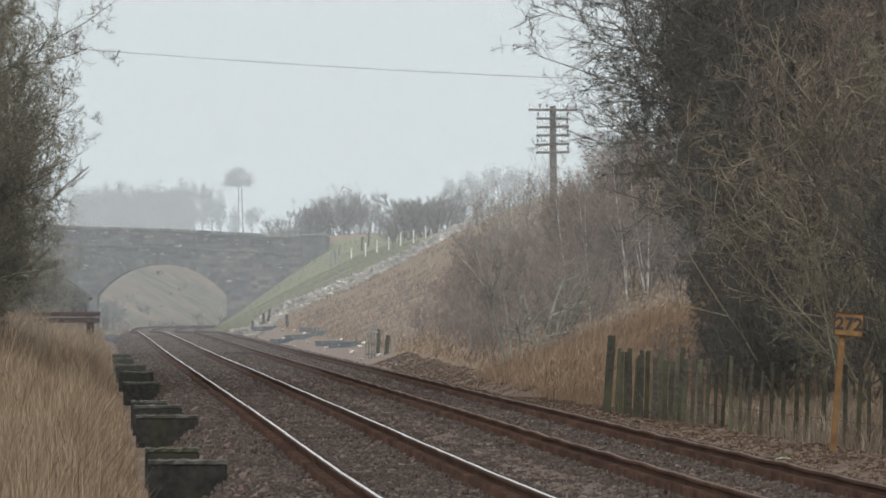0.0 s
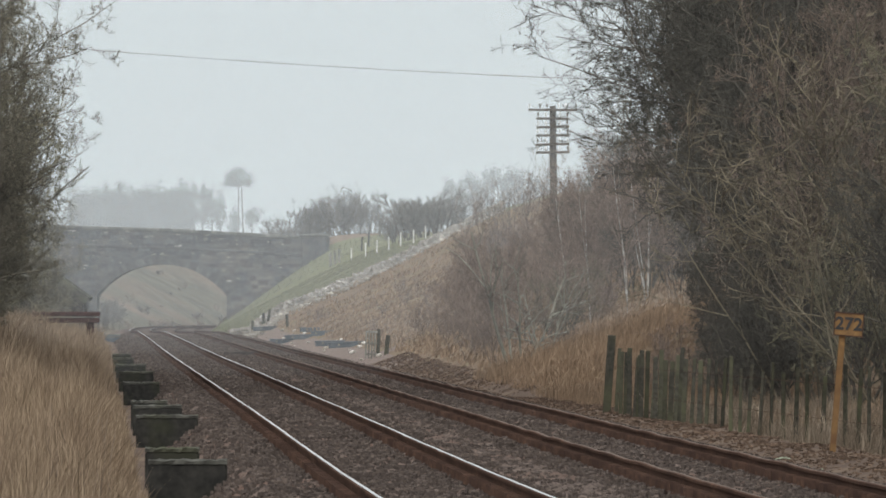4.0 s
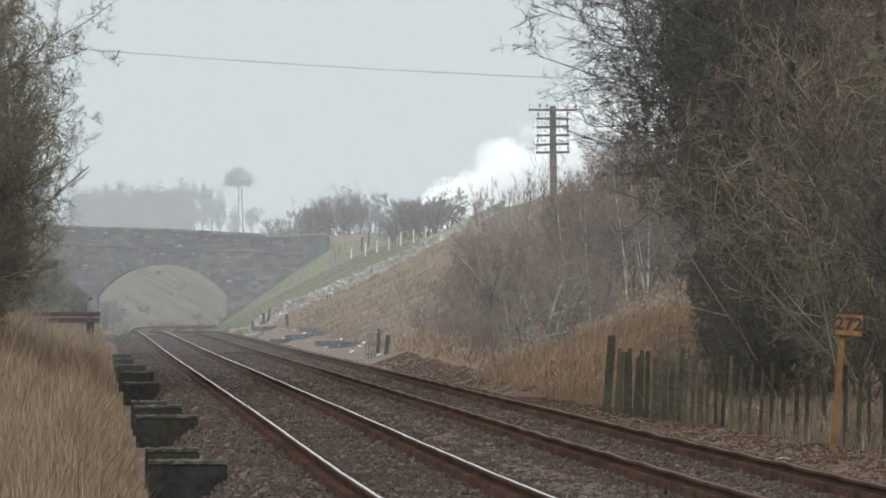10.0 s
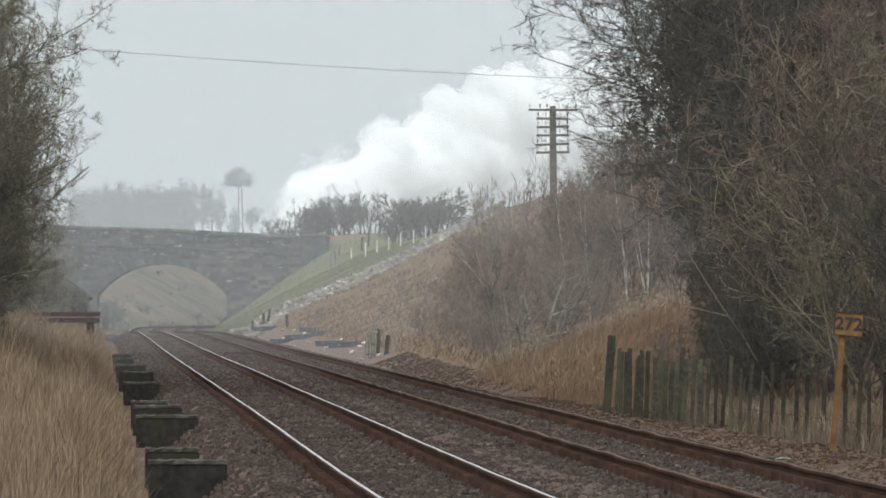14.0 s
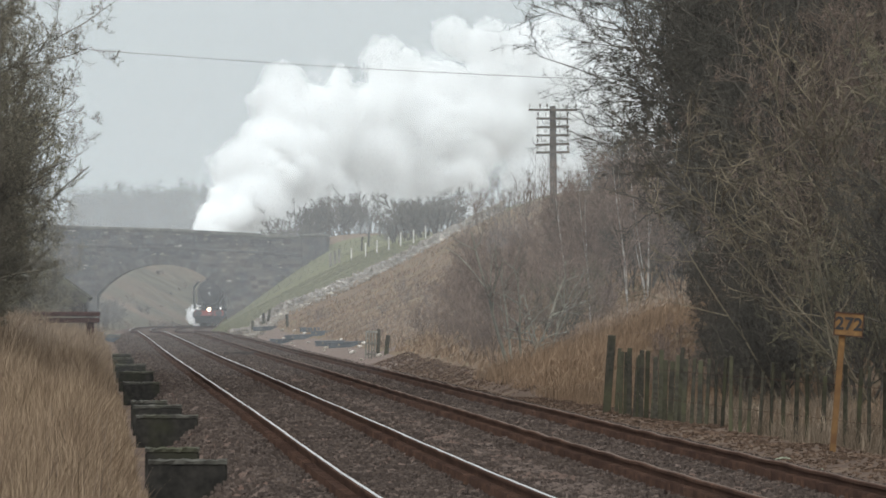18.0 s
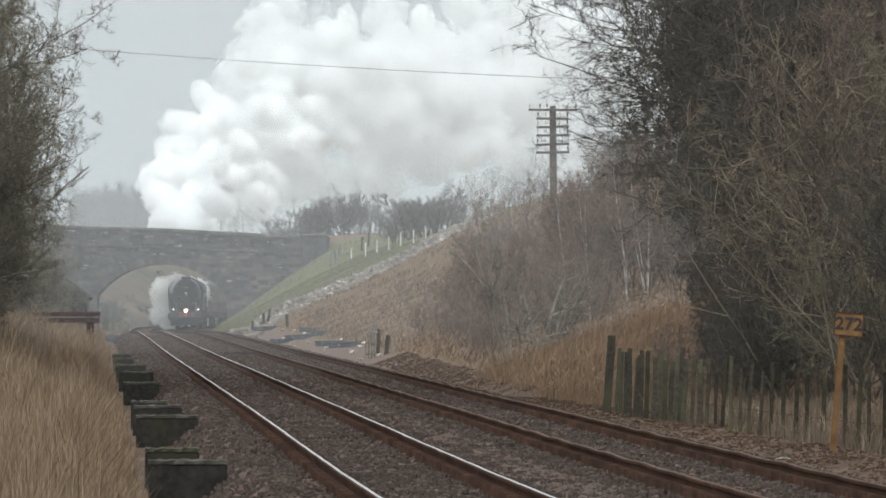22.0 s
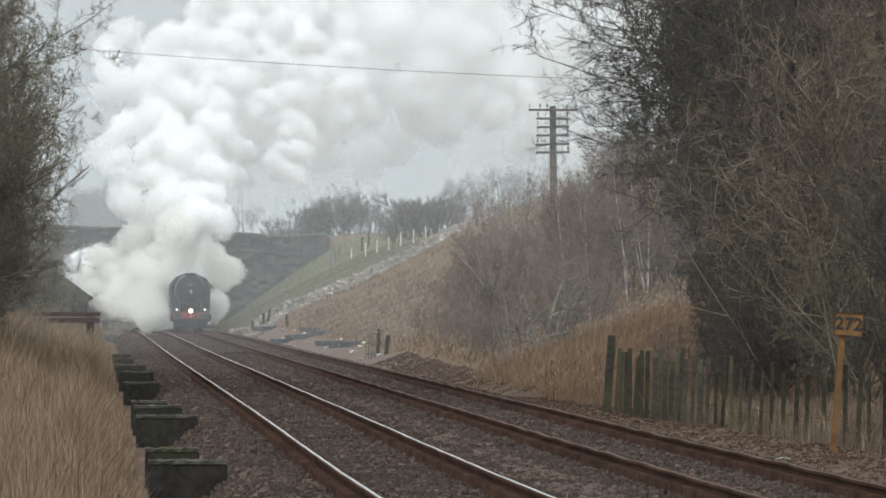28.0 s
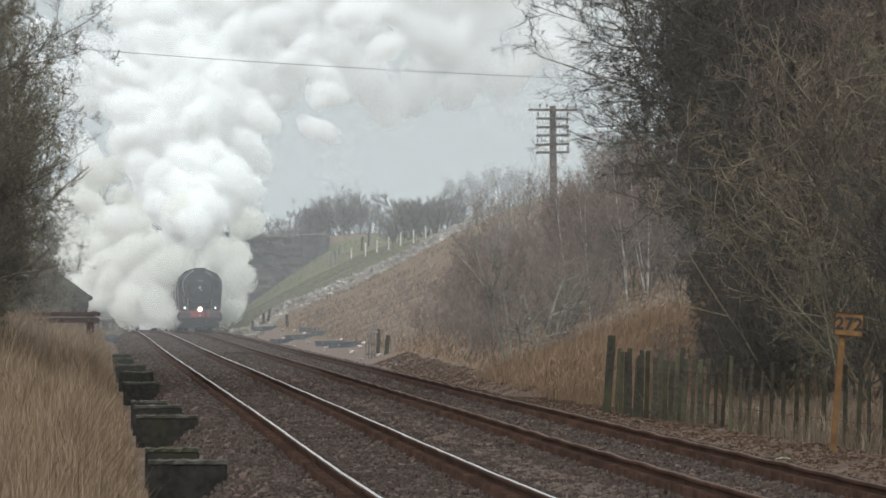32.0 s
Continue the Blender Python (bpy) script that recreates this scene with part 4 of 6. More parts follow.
# ---- the road bridge over the line ----
def build_bridge():
    y0, y1 = 985.0, 993.5
    px = LENS / y0
    at = lambda x: (x - 784) / px
    zt = lambda x: E + np.interp(x, [at(60), at(100), at(300), at(450), at(590)], [(540 - v) / px for v in (399, 400, 406, 414, 424)])
    cx, half, crown, spring = at(286), 5.05, E + (540 - 468) / px, E + (540 - 524) / px
    rise = crown - spring
    rad = (half ** 2 + rise ** 2) / (2 * rise)

    def arch(x):
        d = np.abs(x - cx)
        return np.where(d < half, crown - rad + np.sqrt(np.maximum(rad ** 2 - d ** 2, 0)), -3.0)
    bridge = empty("road_bridge", pose(0, 0, 0), "dark sandstone road bridge with one wide segmental arch over the tracks", "bridge")
    xs = np.unique(np.round(np.concatenate([np.linspace(at(20), cx - half, 9), cx - half + 0.001 + np.linspace(0, 2 * half - 0.002, 41), np.linspace(cx + half, at(582), 9)]), 4))
    v, f = [], []
    for a, b in zip(xs[:-1], xs[1:]):
        m = (a + b) / 2
        inside = abs(m - cx) < half
        za, zb = (float(arch(np.clip(q, cx - half + 1e-4, cx + half - 1e-4))) if inside else -3.0 for q in (a, b))
        k = len(v)
        v += [(a, y0, za), (b, y0, zb), (b, y0, float(zt(b))), (a, y0, float(zt(a))), (a, y1, za), (b, y1, zb), (b, y1, float(zt(b))), (a, y1, float(zt(a)))]
        f += [(k, k + 1, k + 2, k + 3), (k + 5, k + 4, k + 7, k + 6), (k + 3, k + 2, k + 6, k + 7), (k + 4, k + 5, k + 1, k)]
    for e in (cx - half, cx + half):
        k = len(v)
        v += [(e, y0, -3.0), (e, y1, -3.0), (e, y1, spring), (e, y0, spring)]
        f += [(k, k + 1, k + 2, k + 3)]
    ob = new("core", mesh_of("core", v, f, MORTAR))
    ob.parent = bridge
    rng = rng_of(90)
    c, s = [], []
    z, row = -2.5, 0
    while z < 8.6:
        h = rng.uniform(0.27, 0.36)
        x = at(20) + rng.uniform(0, 0.5)
        while x < at(578):
            w = rng.uniform(0.45, 1.0)
            m = x + w / 2
            top = float(zt(m)) - 0.18
            ok = z + h < top and z + h / 2 > z_at(m, y0 - 1) - 0.6
            d = math.hypot(m - cx, z + h / 2 - (crown - rad))
            if abs(m - cx) < half + 0.5 and (d < rad + 0.66 if z > spring - 0.4 else abs(m - cx) < half + 0.3):
                ok = False
            if ok:
                c.append((m, y0 - 0.02, z + h / 2)), s.append((w - 0.03, 0.11 + rng.uniform(-.03, .05), h - 0.03))
            x += w
        z += h
    ob = new("face_stones", boxes_mesh("face_stones", c, s, MASONRY, rng, 0.03))
    ob.parent = bridge
    tagged(ob, "coursed dark sandstone blocks", kind="stuff")
    c, s = [], []
    for k in range(110):
        x = at(60) + rng.rand() ** 1.4 * (at(560) - at(60))
        z = float(zt(x)) - 0.25 - 3.6 * rng.rand() ** 1.6
        if math.hypot(x - cx, z - (crown - rad)) > rad + 0.7:
            c.append((x, y0 - 0.09, z)), s.append((rng.uniform(0.06, 0.34), 0.05, rng.uniform(0.03, 0.08)))
    ob = new("lichen_patches", boxes_mesh("lichen_patches", c, s, LIMESTONE, rng, 0.3))
    ob.parent = bridge
    tagged(ob, "pale lichen and weathered patches", kind="stuff")
    a0 = math.asin(half / rad)
    count = 41
    bm = box(bmesh.new(), -0.13, 0.13, -0.12, 0.3, 0, 0.62, 0.015)
    me = bpy.data.meshes.new("voussoir")
    bm.to_mesh(me)
    bm.free()
    me.materials.append(RINGSTONE)
    for k in range(count):
        a = -a0 + 2 * a0 * (k + 0.5) / count
        ob = new("voussoir", me)
        ob.parent = bridge
        ob.matrix_world = Matrix.Translation((cx + math.sin(a) * rad, y0, crown - rad + math.cos(a) * rad)) @ Matrix.Rotation(a, 4, "Y")
    bm = box(bmesh.new(), -0.49, 0.49, -0.2, 0.35, -0.16, 0.06, 0.02)
    me = bpy.data.meshes.new("coping_stone")
    bm.to_mesh(me)
    bm.free()
    me.materials.append(COPING)
    bm = box(bmesh.new(), -0.49, 0.49, -0.16, 0.2, -0.1, 0.1, 0.02)
    band = bpy.data.meshes.new("string_course_stone")
    bm.to_mesh(band)
    bm.free()
    band.materials.append(RINGSTONE)
    x = at(20)
    while x < at(580):
        tilt = math.atan(float(zt(x + 0.5) - zt(x - 0.5)))
        for data, dz in ((me, 0.0), (band, -1.45)):
            ob = new(data.name, data)
            ob.parent = bridge
            ob.matrix_world = Matrix.Translation((x, y0, float(zt(x)) + dz + rng.uniform(-.015, .015))) @ Matrix.Rotation(-tilt, 4, "Y")
        x += 1.0
    px0 = at(556)
    part("pilaster", box(bmesh.new(), px0 - 0.95, px0 + 0.95, y0 - 0.3, y0 + 0.6, 1.0, float(zt(px0)) + 0.1, 0.04), MASONRY, bridge, "square stone end pier")
    part("pilaster_cap", box(bmesh.new(), px0 - 1.15, px0 + 1.1, y0 - 0.45, y0 + 0.75, float(zt(px0)) + 0.1, float(zt(px0)) + 0.32, 0.05), COPING, bridge)
    part("far_parapet", box(bmesh.new(), at(20), at(582), y1 - 0.4, y1, 6.0, 7.2, 0.03), MASONRY, bridge)


build_bridge()


# ---- tumbled dry-stone wall up the bank ----
def build_stone_wall():
    rng = rng_of(101)
    wall = empty("dry_stone_wall", pose(0, 0, 0), "tumbled pale limestone dry-stone wall climbing the bank", "wall")
    protos = []
    for k in range(5):
        bm = bmesh.new()
        bmesh.ops.create_icosphere(bm, subdivisions=1, radius=1)
        for v in bm.verts:
            v.co = Vector((v.co.x * 0.17, v.co.y * 0.15, v.co.z * 0.085)) * rng.uniform(0.75, 1.25)
        me = bpy.data.meshes.new("stone")
        bm.to_mesh(me)
        bm.free()
        me.materials.append(LIMESTONE)
        protos.append(me)
    rest_c, rest_s = [], []
    for k in range(2600):
        t = rng.rand() ** 1.25
        y = 742 + rng.randn() * 1.2 + 14 * t
        x = float(mid_x(y)) + 3.2 + 16.0 * t + rng.randn() * 0.25
        low = rng.rand() < 0.5
        z = z_at(x, y) + (0.05 if low else rng.uniform(0, 0.5))
        if low:
            y -= rng.uniform(0, 4 + 30 * (1 - t) ** 2)
            z = z_at(x, y) + 0.05
        if k < 290:
            ob = new("stone", protos[k % 5])
            ob.parent = wall
            ob.matrix_world = Matrix.LocRotScale((x, y, z), Euler((rng.uniform(-.4, .4), rng.uniform(-.4, .4), rng.uniform(0, 6))), [rng.uniform(0.8, 1.5)] * 3)
        else:
            rest_c.append((x, y, z)), rest_s.append(rng.uniform(0.12, 0.34, 3) * (1.2, 1, 0.7))
    ob = new("tumbled_stones", boxes_mesh("tumbled_stones", rest_c, rest_s, LIMESTONE, rng, 0.3, 3))
    ob.parent = wall
    tagged(ob, kind="stuff")


build_stone_wall()


# ---- paling fence and mile post ----
def build_fence():
    rng = rng_of(110)
    fence = empty("paling_fence", pose(0, 0, 0), "leaning mossy fence of old upright timber palings", "fence")
    protos = []
    for k in range(4):
        bm = box(bmesh.new(), -0.052, 0.052, -0.02, 0.02, -0.15, 1.0 + 0.05 * k, 0.008, taper=0.12)
        me = bpy.data.meshes.new("paling")
        bm.to_mesh(me)
        bm.free()
        me.materials.append(OLDWOOD)
        protos.append(me)
    ax, ay, bx, by = 3.2, 234, 6.25, 162
    t, k = 0.0, 0
    while t < 1.0:
        x, y = ax + (bx - ax) * t + rng.uniform(-.02, .02), ay + (by - ay) * t
        ob = new("paling", protos[rng.randint(4)])
        ob.parent = fence
        ob.matrix_world = Matrix.LocRotScale((x, y, z_at(x, y) - 0.14), Euler((rng.uniform(-.04, .04), 0.035 + rng.uniform(-.03, .03), rng.uniform(-.3, .3))), (rng.uniform(0.65, 0.95) * (1.0 if t < 0.35 else 0.75), 1, 1.25 - 0.2 * t + rng.uniform(-.04, .04)))
        t += (0.0185 if t < 0.27 else 0.026 if t < 0.5 else 0.034) * rng.uniform(0.85, 1.15)
    for h in (0.35, 0.85):
        a, b = Vector((ax, ay + 0.06, z_at(ax, ay) + h)), Vector((bx, by + 0.06, z_at(bx, by) + h))
        part("fence_wire", tube(bmesh.new(), a, b, 0.004, 0.004, 5), RUST, fence)
    x, y = 3.03, 235
    post = part("end_post", box(bmesh.new(), -0.075, 0.075, -0.07, 0.07, -0.4, 1.44, 0.012), OLDWOOD, fence, "taller square end post")
    post.matrix_basis = pose(x, y, z_at(x, y), 0, 4, 0)


def build_mile_post():
    x, y = 5.27, 172.0
    z = z_at(x, y) - 0.14
    post = empty("mile_post", pose(x, y, z, 0, 4.8, 0), "faded yellow railway mile post with a square number board", "mile post")
    part("post", box(bmesh.new(), -0.042, 0.042, -0.04, 0.04, -0.4, 1.9, 0.006), YELLOW, post, "yellow painted timber post")
    board = part("board", box(bmesh.new(), -0.11, 0.29, -0.075, -0.045, 1.715, 2.04, 0.006), YELLOW, post, "rust-edged yellow number board")
    board.rotation_euler = (0, radians(-0.5), 0)
    for a in ((-.11, .29, 2.02, 2.04), (-.11, .29, 1.715, 1.73), (-.11, -.095, 1.73, 2.02), (.275, .29, 1.73, 2.02)):
        part("board_edge", box(bmesh.new(), a[0], a[1], -0.083, -0.074, a[2], a[3]), RUST, board)
    for k, digit in enumerate("272"):
        text = bpy.data.curves.new("number", "FONT")
        text.body, text.size, text.align_x, text.align_y, text.extrude, text.offset = digit, 0.235, "CENTER", "CENTER", 0.003, 0.007
        tmp = new("number_text", text)
        me = bpy.data.meshes.new_from_object(tmp.evaluated_get(bpy.context.evaluated_depsgraph_get()))
        bpy.data.objects.remove(tmp)
        me.materials.clear()
        me.materials.append(BLACK)
        ob = new("numeral", me)
        ob.parent = board
        ob.matrix_basis = pose(0.09 + 0.125 * (k - 1), -0.081, 1.878, 90, 0, 0)
        tagged(ob, "black painted numeral " + digit)


build_fence()
build_mile_post()


# ---- telegraph pole and the wire over the line ----
def build_pole():
    x, y = 5.19, 600.0
    k = LENS / y
    top, foot = E + (540 - 188) / k, z_at(x, y) - 0.3
    pole = empty("telegraph_pole", pose(x, y, foot), "old timber telegraph pole with six cross-arms and no wires", "telegraph pole")
    part("pole", tube(bmesh.new(), (0.06, 0, 0), (0, 0, top - foot), 0.19, 0.15, 12), POLEWOOD, pole)
    for row, half, lean in ((195, 1.15, 0.3), (210.5, 0.78, 0.6), (225, 0.78, -1.5), (240, 0.79, -0.5), (256, 0.79, -1.8), (270, 0.8, -0.8)):
        z = E + (540 - row) / k - foot
        arm = part("cross_arm", box(bmesh.new(), -half, half, -0.28, -0.17, -0.055, 0.055, 0.01), POLEWOOD, pole)
        arm.matrix_basis = pose(0, 0, z, 0, lean, 0)
        for d in ((-1, -0.55, -0.25, 0.25, 0.55, 1) if half > 1 else (-0.95, -0.45, 0.45, 0.95)):
            bm = tube(bmesh.new(), (0, 0, 0), (0, 0, 0.16), 0.018, 0.018, 6)
            tube(bm, (0, 0, 0.1), (0, 0, 0.24), 0.05, 0.035, 8)
            ins = part("insulator", bm, PORCELAIN if (row + d * 10) % 3 > 1.2 else POLEWOOD, arm)
            ins.location = (d * (half - 0.05), -0.225, 0.05)


def build_wire():
    y, k = 520.0, LENS / 520.0
    cu = bpy.data.curves.new("overhead_wire", "CURVE")
    cu.dimensions, cu.bevel_depth, cu.bevel_resolution = "3D", 0.012, 1
    sp = cu.splines.new("POLY")
    n = 40
    sp.points.add(n)
    for i in range(n + 1):
        px = -600 + 3000 * i / n
        row = 86 + (px - 130) * 0.0614 + (px - 130) * (960 - px) * 0.0000232
        sp.points[i].co = ((px - 784) / k, y, E + (540 - row) / k, 1)
    cu.materials.append(POLEWOOD)
    tmp = new("wire_curve", cu)
    me = bpy.data.meshes.new_from_object(tmp.evaluated_get(bpy.context.evaluated_depsgraph_get()))
    bpy.data.objects.remove(tmp)
    wire = tagged(new("overhead_wire", me), "thin dark power line hanging across the railway", "wire")
    for px in (-600, 2400):
        row = 86 + (px - 130) * 0.0614 + (px - 130) * (960 - px) * 0.0000232
        x, z = (px - 784) / k, E + (540 - row) / k
        g = z_at(x, y)
        pole = empty("power_pole", pose(x, y, g), "plain timber pole carrying the power line", "power pole", "power poles")
        part("pole", tube(bmesh.new(), (0, 0, -0.5), (0, 0, z - g + 0.1), 0.16, 0.11, 10), POLEWOOD, pole)


build_pole()
build_wire()


# ---- stub walls of the old platform ----
def build_stub_walls():
    rng = rng_of(120)
    rows = ((133.7, 0.83), (145, 0.62), (188, 0.92), (206, 0.8), (216, 0.62), (265, 0.76), (303, 0.84), (337, 0.8), (379, 0.6), (409, 0.6))
    for y, length in rows:
        x0, z = float(mid_x(y)) - 4.33, float(rail_top(y)) + 0.05
        low = z_at(x0, y) - 0.3
        wall = empty("stub_wall", pose(x0, y, low), "low dark mossy concrete wall stub beside the track", "wall stub", "old platform stubs")
        top = z - low
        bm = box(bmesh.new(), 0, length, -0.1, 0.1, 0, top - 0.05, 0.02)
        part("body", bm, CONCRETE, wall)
        bm = bmesh.new()
        n = 14
        rings = []
        for i in range(n + 1):
            x, d = length * i / n, [rng.uniform(-0.012, 0.012) for _ in range(6)]
            rings.append([bm.verts.new(q) for q in ((x, -0.105 + d[0], top - 0.052), (x, -0.11 + d[1], top - 0.012 + d[2]), (x, -0.05, top + d[3]), (x, 0.06, top + d[4]), (x, 0.11, top - 0.02 + d[5]), (x, 0.105, top - 0.052))])
        for r0, r1 in zip(rings[:-1], rings[1:]):
            for i in range(6):
                bm.faces.new((r0[i], r0[(i + 1) % 6], r1[(i + 1) % 6], r1[i]))
        bm.faces.new(rings[0]), bm.faces.new(rings[-1])
        part("cap", bm, CONC_TOP, wall, "paler crumbling top edge with mossy patches")
    y = 690
    for dy, dz in ((0, 0.0), (22, 0.06)):
        x, z = float(mid_x(y + dy)) - 4.4, float(rail_top(y + dy)) - 0.2
        slab = empty("concrete_trough", pose(x, y + dy, z - 0.3), "pale concrete cable trough lid beside the rails", "trough", "cable troughs")
        part("body", box(bmesh.new(), 0, 1.15, -0.5, 0.5, 0, 0.3 + dz, 0.02), TROUGH, slab)
        part("lid", box(bmesh.new(), -0.03, 1.18, -0.52, 0.52, 0.3 + dz, 0.36 + dz, 0.02), GREYWOOD, slab)


build_stub_walls()


# ---- hut, buffer stop ----
def build_hut():
    y, k = 530.0, LENS / 530.0
    at = lambda px: (px - 784) / k
    g = z_at(at(120), y) - 0.2
    eave, ridge = E + (540 - 526) / k, E + (540 - 462) / k
    hut = empty("stone_hut", pose(at(60), y, g), "small dark stone lineside hut with a slate roof", "hut")
    w = at(148) - at(60)
    bm = bmesh.new()
    v = [bm.verts.new(q) for q in ((-w, 0, 0), (w, 0, 0), (w, 0, eave - g), (0, 0, ridge - g), (-w, 0, eave - g))]
    face = bm.faces.new(v)
    r = bmesh.ops.extrude_face_region(bm, geom=[face])
    bmesh.ops.translate(bm, vec=(0, 6, 0), verts=[q for q in r["geom"] if isinstance(q, bmesh.types.BMVert)])
    part("wall", bm, HUTSTONE, hut)
    rng = rng_of(130)
    for s in (-1, 1):
        slope = math.atan2(ridge - eave, w)
        run = math.hypot(ridge - eave, w) + 0.3
        roof = part("roof", box(bmesh.new(), 0, run - 0.1, -0.35, 6.3, -0.06, 0.12, 0.02), SLATE, hut, "dark slate roof slope")
        roof.matrix_basis = Matrix.Translation((0, 0, ridge - g)) @ (Matrix.Rotation(slope, 4, "Y") if s > 0 else Matrix.Rotation(math.pi, 4, "Z") @ Matrix.Translation((0, -5.95, 0)) @ Matrix.Rotation(slope, 4, "Y"))
        board = part("barge_board", box(bmesh.new(), 0, run - 0.08, -0.42, -0.36, -0.2, 0.13, 0.01), OLDWOOD, hut, "dark weathered barge board")
        board.matrix_basis = Matrix.Translation((0, 0, ridge - g)) @ (Matrix.Rotation(slope, 4, "Y") if s > 0 else Matrix.Scale(-1, 4, (1, 0, 0)) @ Matrix.Rotation(slope, 4, "Y"))
    part("door", box(bmesh.new(), 0.7, 1.5, -0.04, 0.02, 0, 1.9, 0.01), OLDWOOD, hut)
    part("gutter_bracket", box(bmesh.new(), w + 0.1, w + 0.22, -0.4, -0.3, eave - g - 0.45, eave - g - 0.1), BLACK, hut)
    c, s = [], []
    z = 0.2
    while z < ridge - g - 0.3:
        reach = w * min(1.0, (ridge - g - z - 0.15) / (ridge - eave))
        x = -reach
        while x < reach - 0.2:
            q = min(rng.uniform(0.22, 0.6), reach - x)
            c.append((x + q / 2, -0.02, z)), s.append((q - 0.04, 0.1 + rng.uniform(0, 0.06), 0.2))
            x += q
        z += 0.24
    ob = new("wall_stones", boxes_mesh("wall_stones", c, s, HUTSTONE, rng, 0.05))
    ob.parent = hut
    tagged(ob, kind="stuff")


def build_buffer_stop():
    y, k = 415.0, LENS / 415.0
    at = lambda px: (px - 784) / k
    x0, x1, z = at(58), at(176), E + (540 - 552) / k
    g = z_at((x0 + x1) / 2, y)
    stop = empty("buffer_stop", pose((x0 + x1) / 2, y, g), "dull red timber buffer stop at the end of a siding", "buffer stop")
    h, w = z - g, (x1 - x0) / 2
    part("beam", box(bmesh.new(), -w, w, -0.15, 0.15, h - 0.36, h - 0.2, 0.02), REDWOOD, stop)
    part("upper_beam", box(bmesh.new(), -w - 0.02, w + 0.03, -0.18, 0.12, h - 0.15, h, 0.02), REDWOOD, stop)
    part("white_band", box(bmesh.new(), -w * 0.9, w * 0.9, -0.19, -0.17, h - 0.185, h - 0.165), GREYWOOD, stop)
    for s in (-0.72, 0.72):
        part("upright", box(bmesh.new(), s * w - 0.13, s * w + 0.13, 0.13, 0.35, -0.3, h - 0.05, 0.02), REDWOOD, stop)
        part("strut", tube(bmesh.new(), (s * w, 0.3, h - 0.2), (s * w, 1.9, -0.1), 0.09, 0.09, 8), REDWOOD, stop)


build_hut()
build_buffer_stop()


